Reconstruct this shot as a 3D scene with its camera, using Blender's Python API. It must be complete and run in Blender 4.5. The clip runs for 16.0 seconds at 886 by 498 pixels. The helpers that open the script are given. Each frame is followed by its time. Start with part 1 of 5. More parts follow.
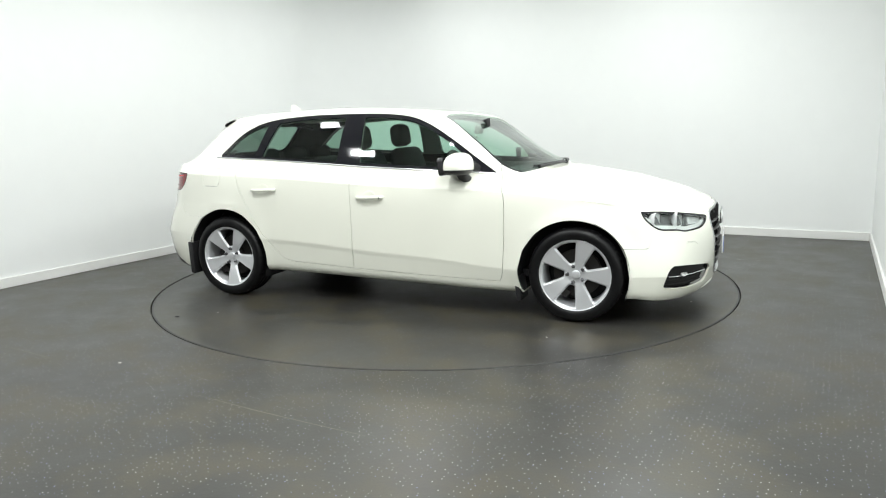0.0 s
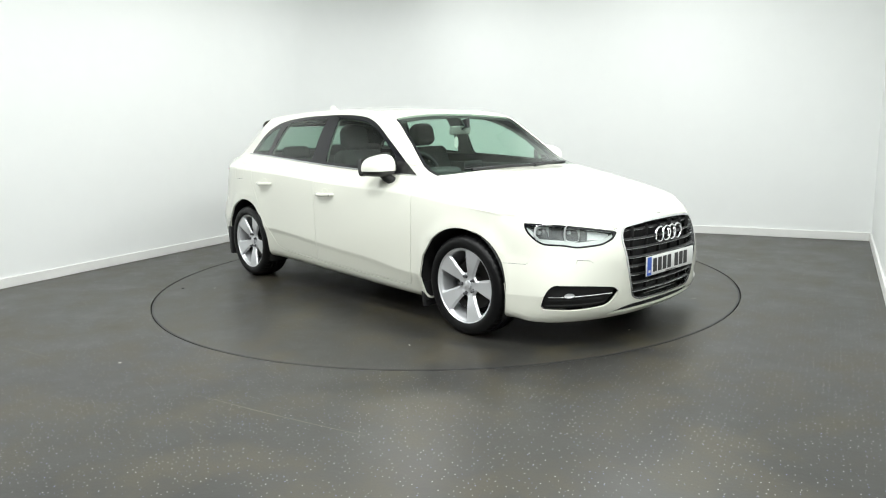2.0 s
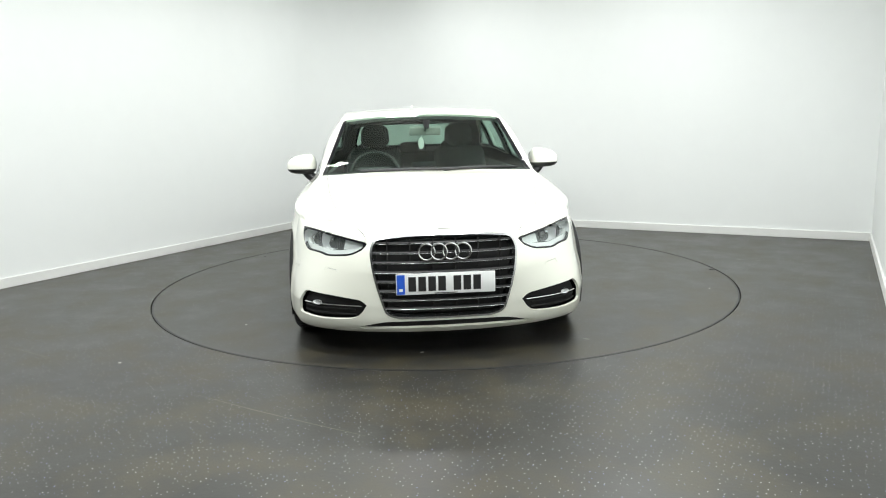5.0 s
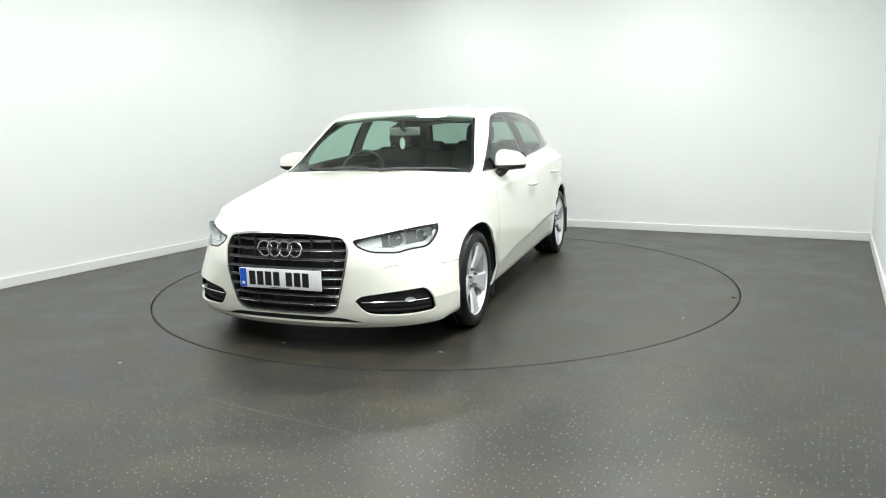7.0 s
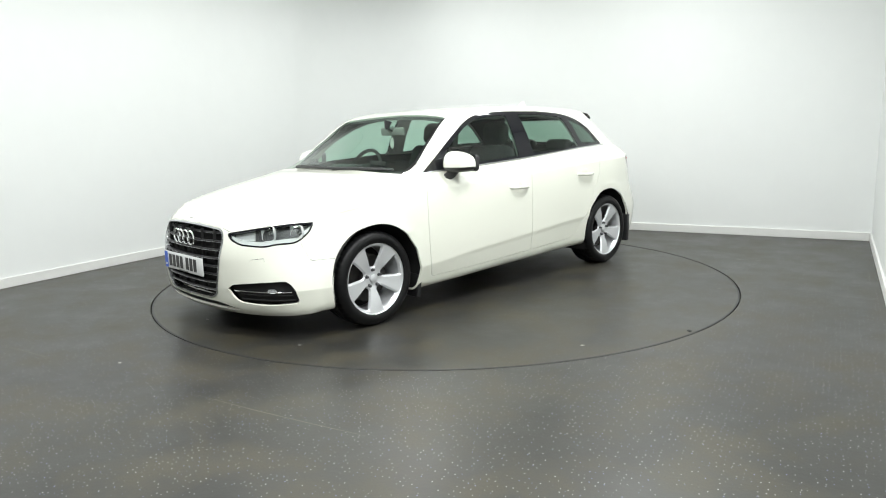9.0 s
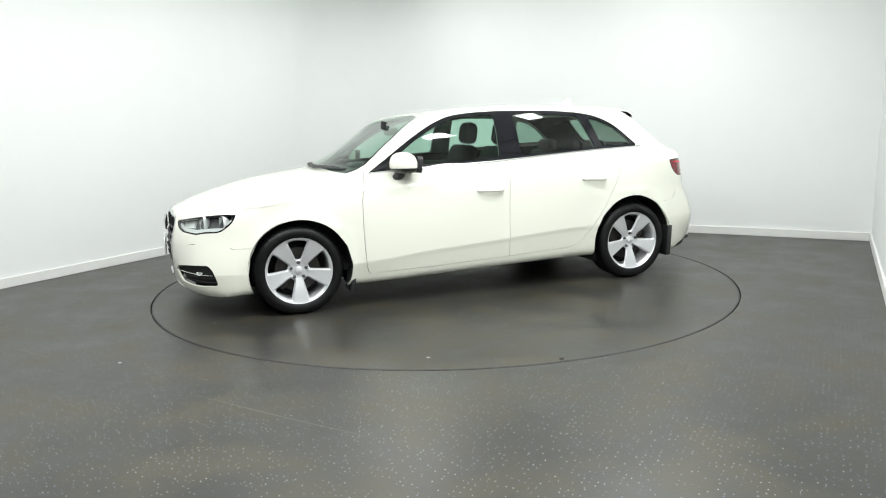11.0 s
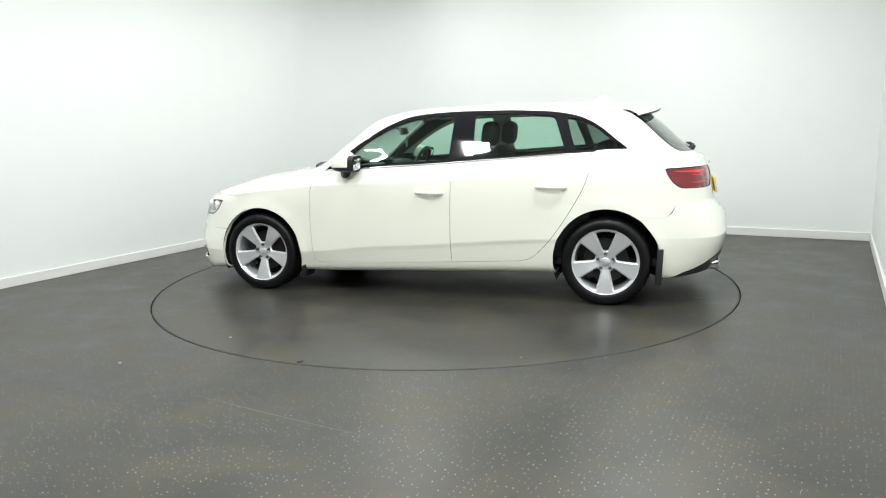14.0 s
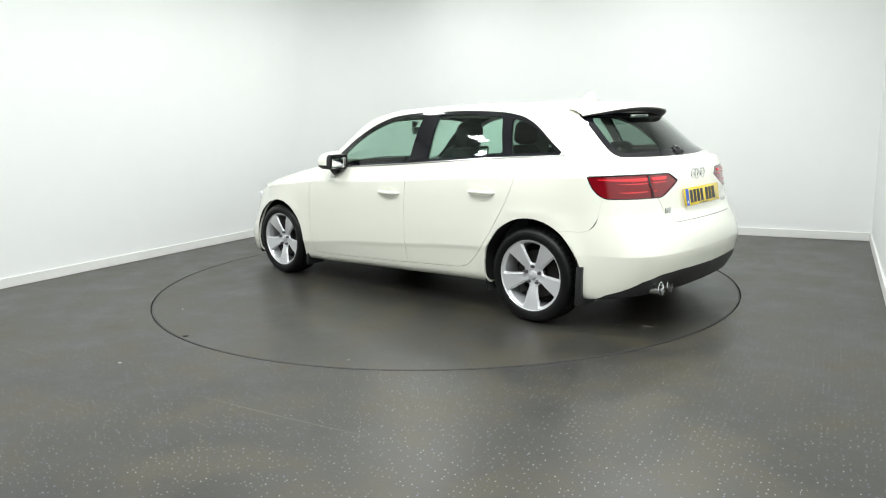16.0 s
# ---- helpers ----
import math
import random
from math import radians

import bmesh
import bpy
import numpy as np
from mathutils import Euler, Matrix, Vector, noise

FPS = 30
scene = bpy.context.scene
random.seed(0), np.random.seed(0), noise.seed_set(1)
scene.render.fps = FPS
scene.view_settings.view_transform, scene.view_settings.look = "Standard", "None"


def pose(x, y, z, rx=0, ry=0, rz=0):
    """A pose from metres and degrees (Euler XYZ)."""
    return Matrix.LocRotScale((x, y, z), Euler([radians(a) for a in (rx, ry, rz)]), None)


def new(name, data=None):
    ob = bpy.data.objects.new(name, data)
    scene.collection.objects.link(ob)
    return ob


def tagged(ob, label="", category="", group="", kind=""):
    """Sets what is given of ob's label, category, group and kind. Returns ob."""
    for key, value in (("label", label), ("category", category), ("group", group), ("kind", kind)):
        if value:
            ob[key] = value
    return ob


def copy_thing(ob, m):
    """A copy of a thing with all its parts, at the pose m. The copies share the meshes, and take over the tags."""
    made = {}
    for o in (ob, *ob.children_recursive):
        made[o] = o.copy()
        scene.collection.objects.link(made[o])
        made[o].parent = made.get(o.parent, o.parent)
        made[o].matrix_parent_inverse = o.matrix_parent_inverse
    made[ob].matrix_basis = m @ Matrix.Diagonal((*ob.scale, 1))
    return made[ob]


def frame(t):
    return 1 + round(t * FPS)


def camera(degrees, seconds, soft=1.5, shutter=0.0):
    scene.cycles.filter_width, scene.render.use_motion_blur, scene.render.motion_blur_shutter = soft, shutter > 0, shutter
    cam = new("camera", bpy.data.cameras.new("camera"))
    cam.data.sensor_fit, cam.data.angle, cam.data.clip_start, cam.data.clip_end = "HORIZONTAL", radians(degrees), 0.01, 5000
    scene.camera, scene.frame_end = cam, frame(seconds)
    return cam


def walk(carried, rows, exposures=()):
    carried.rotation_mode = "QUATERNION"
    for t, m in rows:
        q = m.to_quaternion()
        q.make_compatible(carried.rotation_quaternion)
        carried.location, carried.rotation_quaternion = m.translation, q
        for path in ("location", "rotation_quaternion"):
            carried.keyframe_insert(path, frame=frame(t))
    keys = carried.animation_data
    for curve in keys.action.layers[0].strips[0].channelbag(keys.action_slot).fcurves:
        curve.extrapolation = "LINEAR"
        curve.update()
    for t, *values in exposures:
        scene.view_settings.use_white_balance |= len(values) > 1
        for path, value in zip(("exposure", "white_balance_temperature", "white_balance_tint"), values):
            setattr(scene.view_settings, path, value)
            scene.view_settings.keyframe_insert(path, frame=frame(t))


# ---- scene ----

# World: origin at the turntable's centre, camera 5.7 m away at chest height.
cam = camera(64.3, 16.0, soft=1.1)
EYE = pose(0, -5.735, 1.241, 80.07, 1.42, -0.15)
walk(cam, [(0, EYE), (16, EYE)])

ROOM = -28.95                      # turn of the room against the camera's line
WALL_L, WALL_R, WALL_B, WALL_F, CEIL = -3.205, 3.15, 3.11, -8.6, 3.25
TABLE_R = 2.263

# ---- light: square ceiling panels over the whole room ----
world = bpy.data.worlds.new("world")
scene.world = world
world.use_nodes = True
world.node_tree.nodes["Background"].inputs[0].default_value = (0.8, 0.9, 1.0, 1)
world.node_tree.nodes["Background"].inputs[1].default_value = 0.02
LAMP_POWER = 53.5
PANELS = [(1.2, 1.6, 0.5), (1.9, 0.5, 0.75), (1.9, -1.0, 0.9), (-1.3, 1.5, 0.78), (-1.6, -0.3, 0.45), (-1.6, -1.9, 0.45), (0.2, -2.8, 0.85),
          (2.0, -2.8, 1.0), (-1.4, -3.6, 0.65), (0.2, -4.7, 0.7), (2.0, -4.7, 0.85)]
IN_ROOM = pose(0, 0, 0, 0, 0, ROOM)
for a, b, share in PANELS:
    light = bpy.data.lights.new("panel_lamp", "AREA")
    light.shape, light.size, light.size_y, light.energy = "RECTANGLE", 0.32, 0.32, LAMP_POWER * share
    light.color = (0.968, 1.0, 0.99)
    new("panel_lamp", light).matrix_world = IN_ROOM @ pose(a, b, CEIL - 0.045)
scene.view_settings.exposure = 0.0


# ---- materials ----
def material(name, color, rough=0.5, metal=0.0, coat=0.0, grain=0.0, grain_size=40.0, bump=0.0, spec=0.5):
    """A principled material with colour variation at two scales and fine relief."""
    m = bpy.data.materials.new(name)
    m.use_nodes = True
    nt = m.node_tree
    b = nt.nodes["Principled BSDF"]
    b.inputs["Base Color"].default_value = (*color, 1)
    b.inputs["Roughness"].default_value = rough
    b.inputs["Metallic"].default_value = metal
    b.inputs["Coat Weight"].default_value = coat
    b.inputs["Coat Roughness"].default_value = 0.04
    b.inputs["Specular IOR Level"].default_value = spec
    if grain or bump:
        co = nt.nodes.new("ShaderNodeTexCoord")
        n1 = nt.nodes.new("ShaderNodeTexNoise")
        n1.inputs["Scale"].default_value = grain_size
        n1.inputs["Detail"].default_value = 4
        n2 = nt.nodes.new("ShaderNodeTexNoise")
        n2.inputs["Scale"].default_value = grain_size / 12
        add = nt.nodes.new("ShaderNodeMath")
        nt.links.new(co.outputs["Object"], n1.inputs["Vector"])
        nt.links.new(co.outputs["Object"], n2.inputs["Vector"])
        nt.links.new(n1.outputs["Fac"], add.inputs[0])
        nt.links.new(n2.outputs["Fac"], add.inputs[1])
        ramp = nt.nodes.new("ShaderNodeMapRange")
        ramp.inputs["From Min"].default_value, ramp.inputs["From Max"].default_value = 0.6, 1.4
        nt.links.new(add.outputs[0], ramp.inputs["Value"])
        mix = nt.nodes.new("ShaderNodeMix")
        mix.data_type = "RGBA"
        mix.inputs["A"].default_value = (*[c * (1 - grain) for c in color], 1)
        mix.inputs["B"].default_value = (*[min(1, c * (1 + grain)) for c in color], 1)
        nt.links.new(ramp.outputs[0], mix.inputs["Factor"])
        nt.links.new(mix.outputs["Result"], b.inputs["Base Color"])
        if bump:
            bp = nt.nodes.new("ShaderNodeBump")
            bp.inputs["Strength"].default_value = bump
            bp.inputs["Distance"].default_value = 0.002
            nt.links.new(n1.outputs["Fac"], bp.inputs["Height"])
            nt.links.new(bp.outputs["Normal"], b.inputs["Normal"])
    return m


def glass_material(name, tint, gloss=0.05):
    """A thin pane: tinted see-through, with a mirror reflection that grows towards grazing angles."""
    m = bpy.data.materials.new(name)
    m.use_nodes = True
    nt = m.node_tree
    nt.nodes.remove(nt.nodes["Principled BSDF"])
    tr, gl = nt.nodes.new("ShaderNodeBsdfTransparent"), nt.nodes.new("ShaderNodeBsdfGlossy")
    tr.inputs["Color"].default_value = (*tint, 1)
    gl.inputs["Roughness"].default_value = 0.01
    gl.inputs["Color"].default_value = (0.95, 0.98, 0.96, 1)
    lw, mix = nt.nodes.new("ShaderNodeLayerWeight"), nt.nodes.new("ShaderNodeMixShader")
    lw.inputs["Blend"].default_value = 0.5
    grow, add = nt.nodes.new("ShaderNodeMath"), nt.nodes.new("ShaderNodeMath")
    grow.operation, grow.inputs[1].default_value = "POWER", 4.5
    add.operation, add.inputs[1].default_value, add.inputs[2].default_value = "MULTIPLY_ADD", 0.9, gloss
    nt.links.new(lw.outputs["Facing"], grow.inputs[0])
    nt.links.new(grow.outputs[0], add.inputs[0])
    nt.links.new(add.outputs[0], mix.inputs[0])
    nt.links.new(tr.outputs[0], mix.inputs[1])
    nt.links.new(gl.outputs[0], mix.inputs[2])
    nt.links.new(mix.outputs[0], nt.nodes["Material Output"].inputs["Surface"])
    return m


def floor_material(name, dust):
    """Dark grey resin floor: cloudy stains, wear, white and bluish flakes, a soft sheen."""
    m = bpy.data.materials.new(name)
    m.use_nodes = True
    nt = m.node_tree
    L, N = nt.links, nt.nodes
    b = N["Principled BSDF"]
    b.inputs["Specular IOR Level"].default_value = 0.48
    co = N.new("ShaderNodeTexCoord")

    def noise_node(scale, detail=3.0, rough=0.55):
        n = N.new("ShaderNodeTexNoise")
        n.inputs["Scale"].default_value, n.inputs["Detail"].default_value, n.inputs["Roughness"].default_value = scale, detail, rough
        L.new(co.outputs["Object"], n.inputs["Vector"])
        return n

    def span(src, lo, hi, to_lo=0.0, to_hi=1.0):
        r = N.new("ShaderNodeMapRange")
        for key, v in (("From Min", lo), ("From Max", hi), ("To Min", to_lo), ("To Max", to_hi)):
            r.inputs[key].default_value = v
        L.new(src, r.inputs["Value"])
        return r.outputs[0]

    def mixed(fac, a, bb):
        x = N.new("ShaderNodeMix")
        x.data_type = "RGBA"
        if isinstance(fac, float):
            x.inputs["Factor"].default_value = fac
        else:
            L.new(fac, x.inputs["Factor"])
        for key, v in (("A", a), ("B", bb)):
            if isinstance(v, tuple):
                x.inputs[key].default_value = (*v, 1)
            else:
                L.new(v, x.inputs[key])
        return x.outputs["Result"]

    cloud = noise_node(0.9, 5, 0.6)
    stain = noise_node(2.6, 6, 0.65)
    grit = noise_node(160, 2)
    col = mixed(span(cloud.outputs["Fac"], 0.35, 0.68), (0.019, 0.018, 0.015), (0.037, 0.036, 0.031))
    col = mixed(span(stain.outputs["Fac"], 0.45, 0.62, 0, 0.8), col, (0.058, 0.050, 0.029))
    col = mixed(span(grit.outputs["Fac"], 0.35, 0.7, 0, 0.5), col, (0.034, 0.034, 0.033))
    vor = N.new("ShaderNodeTexVoronoi")
    vor.voronoi_dimensions = "2D"
    vor.inputs["Scale"].default_value = 40
    L.new(co.outputs["Object"], vor.inputs["Vector"])
    fleck = span(vor.outputs["Distance"], 0.05, 0.11, 1, 0)
    pick = N.new("ShaderNodeMath")
    pick.operation = "MULTIPLY"
    sep = N.new("ShaderNodeSeparateColor")
    L.new(vor.outputs["Color"], sep.inputs[0])
    L.new(fleck, pick.inputs[0])
    L.new(span(sep.outputs[0], 0.5, 0.95), pick.inputs[1])
    fade = N.new("ShaderNodeMath")
    fade.operation = "MULTIPLY"
    fade.inputs[1].default_value = dust
    L.new(pick.outputs[0], fade.inputs[0])
    flake = mixed(span(sep.outputs[1], 0.55, 0.75), (0.75, 0.76, 0.78), (0.30, 0.31, 0.62))
    col = mixed(fade.outputs[0], col, flake)
    L.new(col, b.inputs["Base Color"])
    rough = N.new("ShaderNodeMath")
    rough.operation = "ADD"
    L.new(span(stain.outputs["Fac"], 0.3, 0.75, 0.30, 0.46), rough.inputs[0])
    L.new(span(grit.outputs["Fac"], 0.3, 0.7, -0.02, 0.05), rough.inputs[1])
    L.new(rough.outputs[0], b.inputs["Roughness"])
    bp = N.new("ShaderNodeBump")
    bp.inputs["Strength"].default_value, bp.inputs["Distance"].default_value = 0.16, 0.002
    wave = noise_node(55, 3)
    L.new(wave.outputs["Fac"], bp.inputs["Height"])
    L.new(bp.outputs["Normal"], b.inputs["Normal"])
    return m


WALL_PAINT = material("wall_paint", (0.785, 0.80, 0.79), 0.7, grain=0.012, grain_size=6, bump=0.05)
CEIL_PAINT = material("ceiling_paint", (0.74, 0.75, 0.74), 0.9, grain=0.01, grain_size=4)
DARK_CURTAIN = material("dark_curtain", (0.035, 0.035, 0.036), 0.9, grain=0.2, grain_size=8)
SKIRTING = material("skirting_paint", (0.74, 0.74, 0.72), 0.45, grain=0.03, grain_size=9)
FLOOR = floor_material("resin_floor", 0.9)
FLOOR_DISC = floor_material("resin_floor_disc", 0.35)
STEEL_EDGE = material("steel_edge", (0.05, 0.05, 0.05), 0.5, 0.5)
DIFFUSER = material("lamp_diffuser", (0.9, 0.9, 0.9), 0.6)
WHITE_FRAME = material("lamp_frame", (0.8, 0.8, 0.8), 0.4)
PAINT = material("cream_white_paint", (0.84, 0.845, 0.75), 0.30, coat=1.0, spec=0.5)
BLACK_GLOSS = material("black_gloss_trim", (0.006, 0.006, 0.009), 0.06, spec=0.5)
BLACK_PLASTIC = material("black_plastic", (0.018, 0.018, 0.019), 0.42, grain=0.1, grain_size=90, bump=0.1)
# flat black for hollows; behind the spokes and slats it stands for shade
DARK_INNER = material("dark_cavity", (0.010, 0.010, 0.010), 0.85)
RUBBER = material("tyre_rubber", (0.004, 0.004, 0.0045), 0.42, spec=0.28, grain=0.25, grain_size=30, bump=0.15)
ALLOY = material("silver_alloy", (0.74, 0.75, 0.77), 0.32, 0.5, coat=0.5)
ALLOY_DARK = material("shaded_alloy", (0.11, 0.11, 0.115), 0.4, 0.6)
CHROME = material("chrome", (0.80, 0.81, 0.82), 0.08, 1.0)
SATIN = material("satin_aluminium", (0.62, 0.63, 0.64), 0.25, 1.0)
IRON = material("brake_iron", (0.055, 0.052, 0.05), 0.5, 0.7, grain=0.2, grain_size=30)
CLOTH = material("seat_cloth", (0.028, 0.028, 0.029), 0.9, grain=0.25, grain_size=120, bump=0.2)
DASH = material("dashboard_plastic", (0.036, 0.036, 0.037), 0.6, grain=0.15, grain_size=80)
LINER = material("grey_headliner", (0.30, 0.30, 0.28), 0.9, grain=0.05, grain_size=60)
RED_LENS = material("red_lamp_lens", (0.19, 0.003, 0.008), 0.10, coat=0.4)
RED_BRIGHT = material("bright_red_reflector", (0.70, 0.02, 0.03), 0.18, coat=0.4)
LAMP_GREY = material("dark_lamp_inside", (0.15, 0.15, 0.155), 0.28, 0.5)
REFLECTOR = material("lamp_reflector", (0.88, 0.89, 0.90), 0.30, 0.30, grain=0.12, grain_size=60, bump=0.6)
CLEAR_LENS = glass_material("clear_lens", (0.93, 0.96, 0.95), 0.05)
WINDOW = glass_material("green_tinted_glass", (0.66, 0.84, 0.75), 0.05)
WINDOW_DARK = glass_material("dark_tinted_glass", (0.36, 0.46, 0.41), 0.05)
SCREEN = glass_material("windscreen_glass", (0.74, 0.89, 0.81), 0.022)
PLATE_WHITE = material("white_plate", (0.78, 0.79, 0.78), 0.25, coat=0.5)
PLATE_YELLOW = material("yellow_plate", (0.80, 0.58, 0.03), 0.25, coat=0.5)
PLATE_BLUE = material("blue_band", (0.02, 0.10, 0.55), 0.3)
INK = material("black_ink", (0.012, 0.012, 0.012), 0.4)
PAPER = material("white_card", (0.78, 0.78, 0.74), 0.7)
SCRATCH = material("pale_scratch", (0.13, 0.125, 0.10), 0.5, grain=0.3, grain_size=20)
SCUFF = material("pale_scuff", (0.20, 0.20, 0.18), 0.6, grain=0.4, grain_size=60)
SPECK = material("floor_grit", (0.02, 0.02, 0.02), 0.8)
SPECK_PALE = material("pale_grit", (0.55, 0.54, 0.50), 0.8)


# ---- mesh tools ----
def obj(name, bm, mat, parent=None, label="", smooth=False, m=None):
    me = bpy.data.meshes.new(name)
    bm.normal_update()
    bm.to_mesh(me)
    bm.free()
    me.materials.append(mat)
    if smooth:
        me.polygons.foreach_set("use_smooth", [True] * len(me.polygons))
        me.set_sharp_from_angle(angle=radians(38))
    ob = new(name, me)
    if parent is not None:
        ob.parent = parent
    if m is not None:
        ob.matrix_basis = m
    if label:
        ob["label"] = label
    return ob


def part(name, bm, mat, parent, label="", smooth=True, m=None):
    return obj(name, bm, mat, parent, label, smooth, m)


def cuboid(x0, x1, y0, y1, z0, z1, bevel=0.0, seg=2):
    bm = bmesh.new()
    bmesh.ops.create_cube(bm, size=1)
    for v in bm.verts:
        v.co = Vector(((x0 + x1) / 2 + v.co.x * (x1 - x0), (y0 + y1) / 2 + v.co.y * (y1 - y0), (z0 + z1) / 2 + v.co.z * (z1 - z0)))
    if bevel:
        bmesh.ops.bevel(bm, geom=bm.edges[:], offset=bevel, segments=seg, affect="EDGES", profile=0.5)
    return bm


def lathe(profile, seg=64, axis="y", closed=False):
    """Turns (r, h) pairs about an axis; h runs along it."""
    bm = bmesh.new()
    rings = []
    for r, h in profile:
        ring = []
        for i in range(seg):
            a = 2 * math.pi * i / seg
            c, s = r * math.cos(a), r * math.sin(a)
            ring.append(bm.verts.new((c, h, s) if axis == "y" else (c, s, h) if axis == "z" else (h, c, s)))
        rings.append(ring)
    pairs = list(zip(rings, rings[1:])) + ([(rings[-1], rings[0])] if closed else [])
    for p, q in pairs:
        for i in range(seg):
            bm.faces.new((p[i], p[(i + 1) % seg], q[(i + 1) % seg], q[i]))
    bmesh.ops.recalc_face_normals(bm, faces=bm.faces[:])
    return bm


def sweep(points, radius, seg=8, flat=1.0):
    """A rounded bar along points."""
    bm = bmesh.new()
    pts = [Vector(p) for p in points]
    rings = []
    for i, p in enumerate(pts):
        d = (pts[min(i + 1, len(pts) - 1)] - pts[max(i - 1, 0)]).normalized()
        up = Vector((0, 0, 1)) if abs(d.z) < 0.9 else Vector((1, 0, 0))
        a = d.cross(up).normalized()
        b = a.cross(d).normalized()
        rad = radius[i] if isinstance(radius, (list, tuple)) else radius
        rings.append([bm.verts.new(p + a * rad * math.cos(t) + b * rad * flat * math.sin(t)) for t in [2 * math.pi * k / seg for k in range(seg)]])
    for p, q in zip(rings, rings[1:]):
        for k in range(seg):
            bm.faces.new((p[k], p[(k + 1) % seg], q[(k + 1) % seg], q[k]))
    bm.faces.new(rings[0])
    bm.faces.new(rings[-1][::-1])
    bmesh.ops.recalc_face_normals(bm, faces=bm.faces[:])
    return bm


def flat_outline(pts, depth, place):
    """A closed outline of (u, v) pairs, extruded by depth; place(u, v, d) gives the point."""
    bm = bmesh.new()
    a = [bm.verts.new(place(u, v, 0)) for u, v in pts]
    b = [bm.verts.new(place(u, v, depth)) for u, v in pts]
    bm.faces.new(a)
    bm.faces.new(b[::-1])
    n = len(pts)
    for i in range(n):
        bm.faces.new((a[i], b[i], b[(i + 1) % n], a[(i + 1) % n]))
    bmesh.ops.recalc_face_normals(bm, faces=bm.faces[:])
    return bm


def join(bm, other):
    """Adds the other bmesh to bm."""
    me = bpy.data.meshes.new("tmp")
    other.to_mesh(me)
    other.free()
    bm.from_mesh(me)
    bpy.data.meshes.remove(me)
    return bm


# ---- the room ----
T = 0.15


def setting(name, bm, mat, label, category):
    return tagged(obj(name, bm, mat, m=IN_ROOM), label, category, kind="structure")


HOLE_R = TABLE_R + 0.009
bm = bmesh.new()
ring = [bm.verts.new((HOLE_R * math.cos(2 * math.pi * i / 192), HOLE_R * math.sin(2 * math.pi * i / 192), 0)) for i in range(192)]
outer = []
for i in range(192):
    c, s = math.cos(2 * math.pi * i / 192), math.sin(2 * math.pi * i / 192)
    far = min((WALL_R + T) / c if c > 1e-6 else 99, (WALL_L - T) / c if c < -1e-6 else 99,
              (WALL_B + T) / s if s > 1e-6 else 99, (WALL_F - T) / s if s < -1e-6 else 99)
    outer.append(bm.verts.new((far * c, far * s, 0)))
low = [bm.verts.new((v.co.x, v.co.y, -0.05)) for v in ring]
pit = bm.verts.new((0, 0, -0.05))
for i in range(192):
    j = (i + 1) % 192
    bm.faces.new((ring[i], outer[i], outer[j], ring[j]))
    bm.faces.new((low[i], ring[i], ring[j], low[j]))
    bm.faces.new((pit, low[i], low[j]))
for cx, cy in ((WALL_L - T, WALL_B + T), (WALL_R + T, WALL_B + T), (WALL_L - T, WALL_F - T), (WALL_R + T, WALL_F - T)):
    near = sorted(outer, key=lambda v: (v.co.x - cx) ** 2 + (v.co.y - cy) ** 2)[:2]
    if (near[0].co - near[1].co).length > 0.001:
        bm.faces.new((bm.verts.new((cx, cy, 0)), *near))
bmesh.ops.recalc_face_normals(bm, faces=bm.faces[:])
floor = setting("floor", bm, FLOOR, "dark grey speckled resin floor with a round cut", "floor")
if floor.data.polygons[0].normal.z < 0:
    floor.data.flip_normals()
setting("ceiling", cuboid(WALL_L - T, WALL_R + T, WALL_F - T, WALL_B + T, CEIL, CEIL + 0.1), CEIL_PAINT, "plain white ceiling with square light panels", "ceiling")
COVE = 1.1                         # radius of the rounded corner between the left and the back wall
setting("wall_left", cuboid(WALL_L - T, WALL_L, WALL_F - T, WALL_B - COVE, 0, CEIL), WALL_PAINT, "smooth bright white painted studio wall", "wall")
setting("wall_right", cuboid(WALL_R, WALL_R + T, WALL_F - T, WALL_B + T, 0, CEIL), WALL_PAINT, "smooth bright white painted studio wall", "wall")
setting("wall_back", cuboid(WALL_L + COVE, WALL_R, WALL_B, WALL_B + T, 0, CEIL), WALL_PAINT, "smooth bright white painted studio wall", "wall")
setting("wall_front", cuboid(WALL_L, WALL_R, WALL_F - T, WALL_F, 0, CEIL), DARK_CURTAIN, "dark plain end wall of the studio", "wall")
BOARD_H, BOARD_T = 0.085, 0.018


def cove_arc(r0, r1, z0, z1, steps=48):
    """A quarter ring that rounds the corner from the left wall to the back wall."""
    bm = bmesh.new()
    cx, cy = WALL_L + COVE, WALL_B - COVE
    rows = []
    for k in range(steps + 1):
        a = math.pi - math.pi / 2 * k / steps
        rows.append([bm.verts.new((cx + r * math.cos(a), cy + r * math.sin(a), z)) for r, z in ((r0, z0), (r0, z1), (r1, z1), (r1, z0))])
    for p, q in zip(rows, rows[1:]):
        for i in range(4):
            bm.faces.new((p[i], p[(i + 1) % 4], q[(i + 1) % 4], q[i]))
    bm.faces.new(rows[0])
    bm.faces.new(rows[-1][::-1])
    bmesh.ops.recalc_face_normals(bm, faces=bm.faces[:])
    return bm


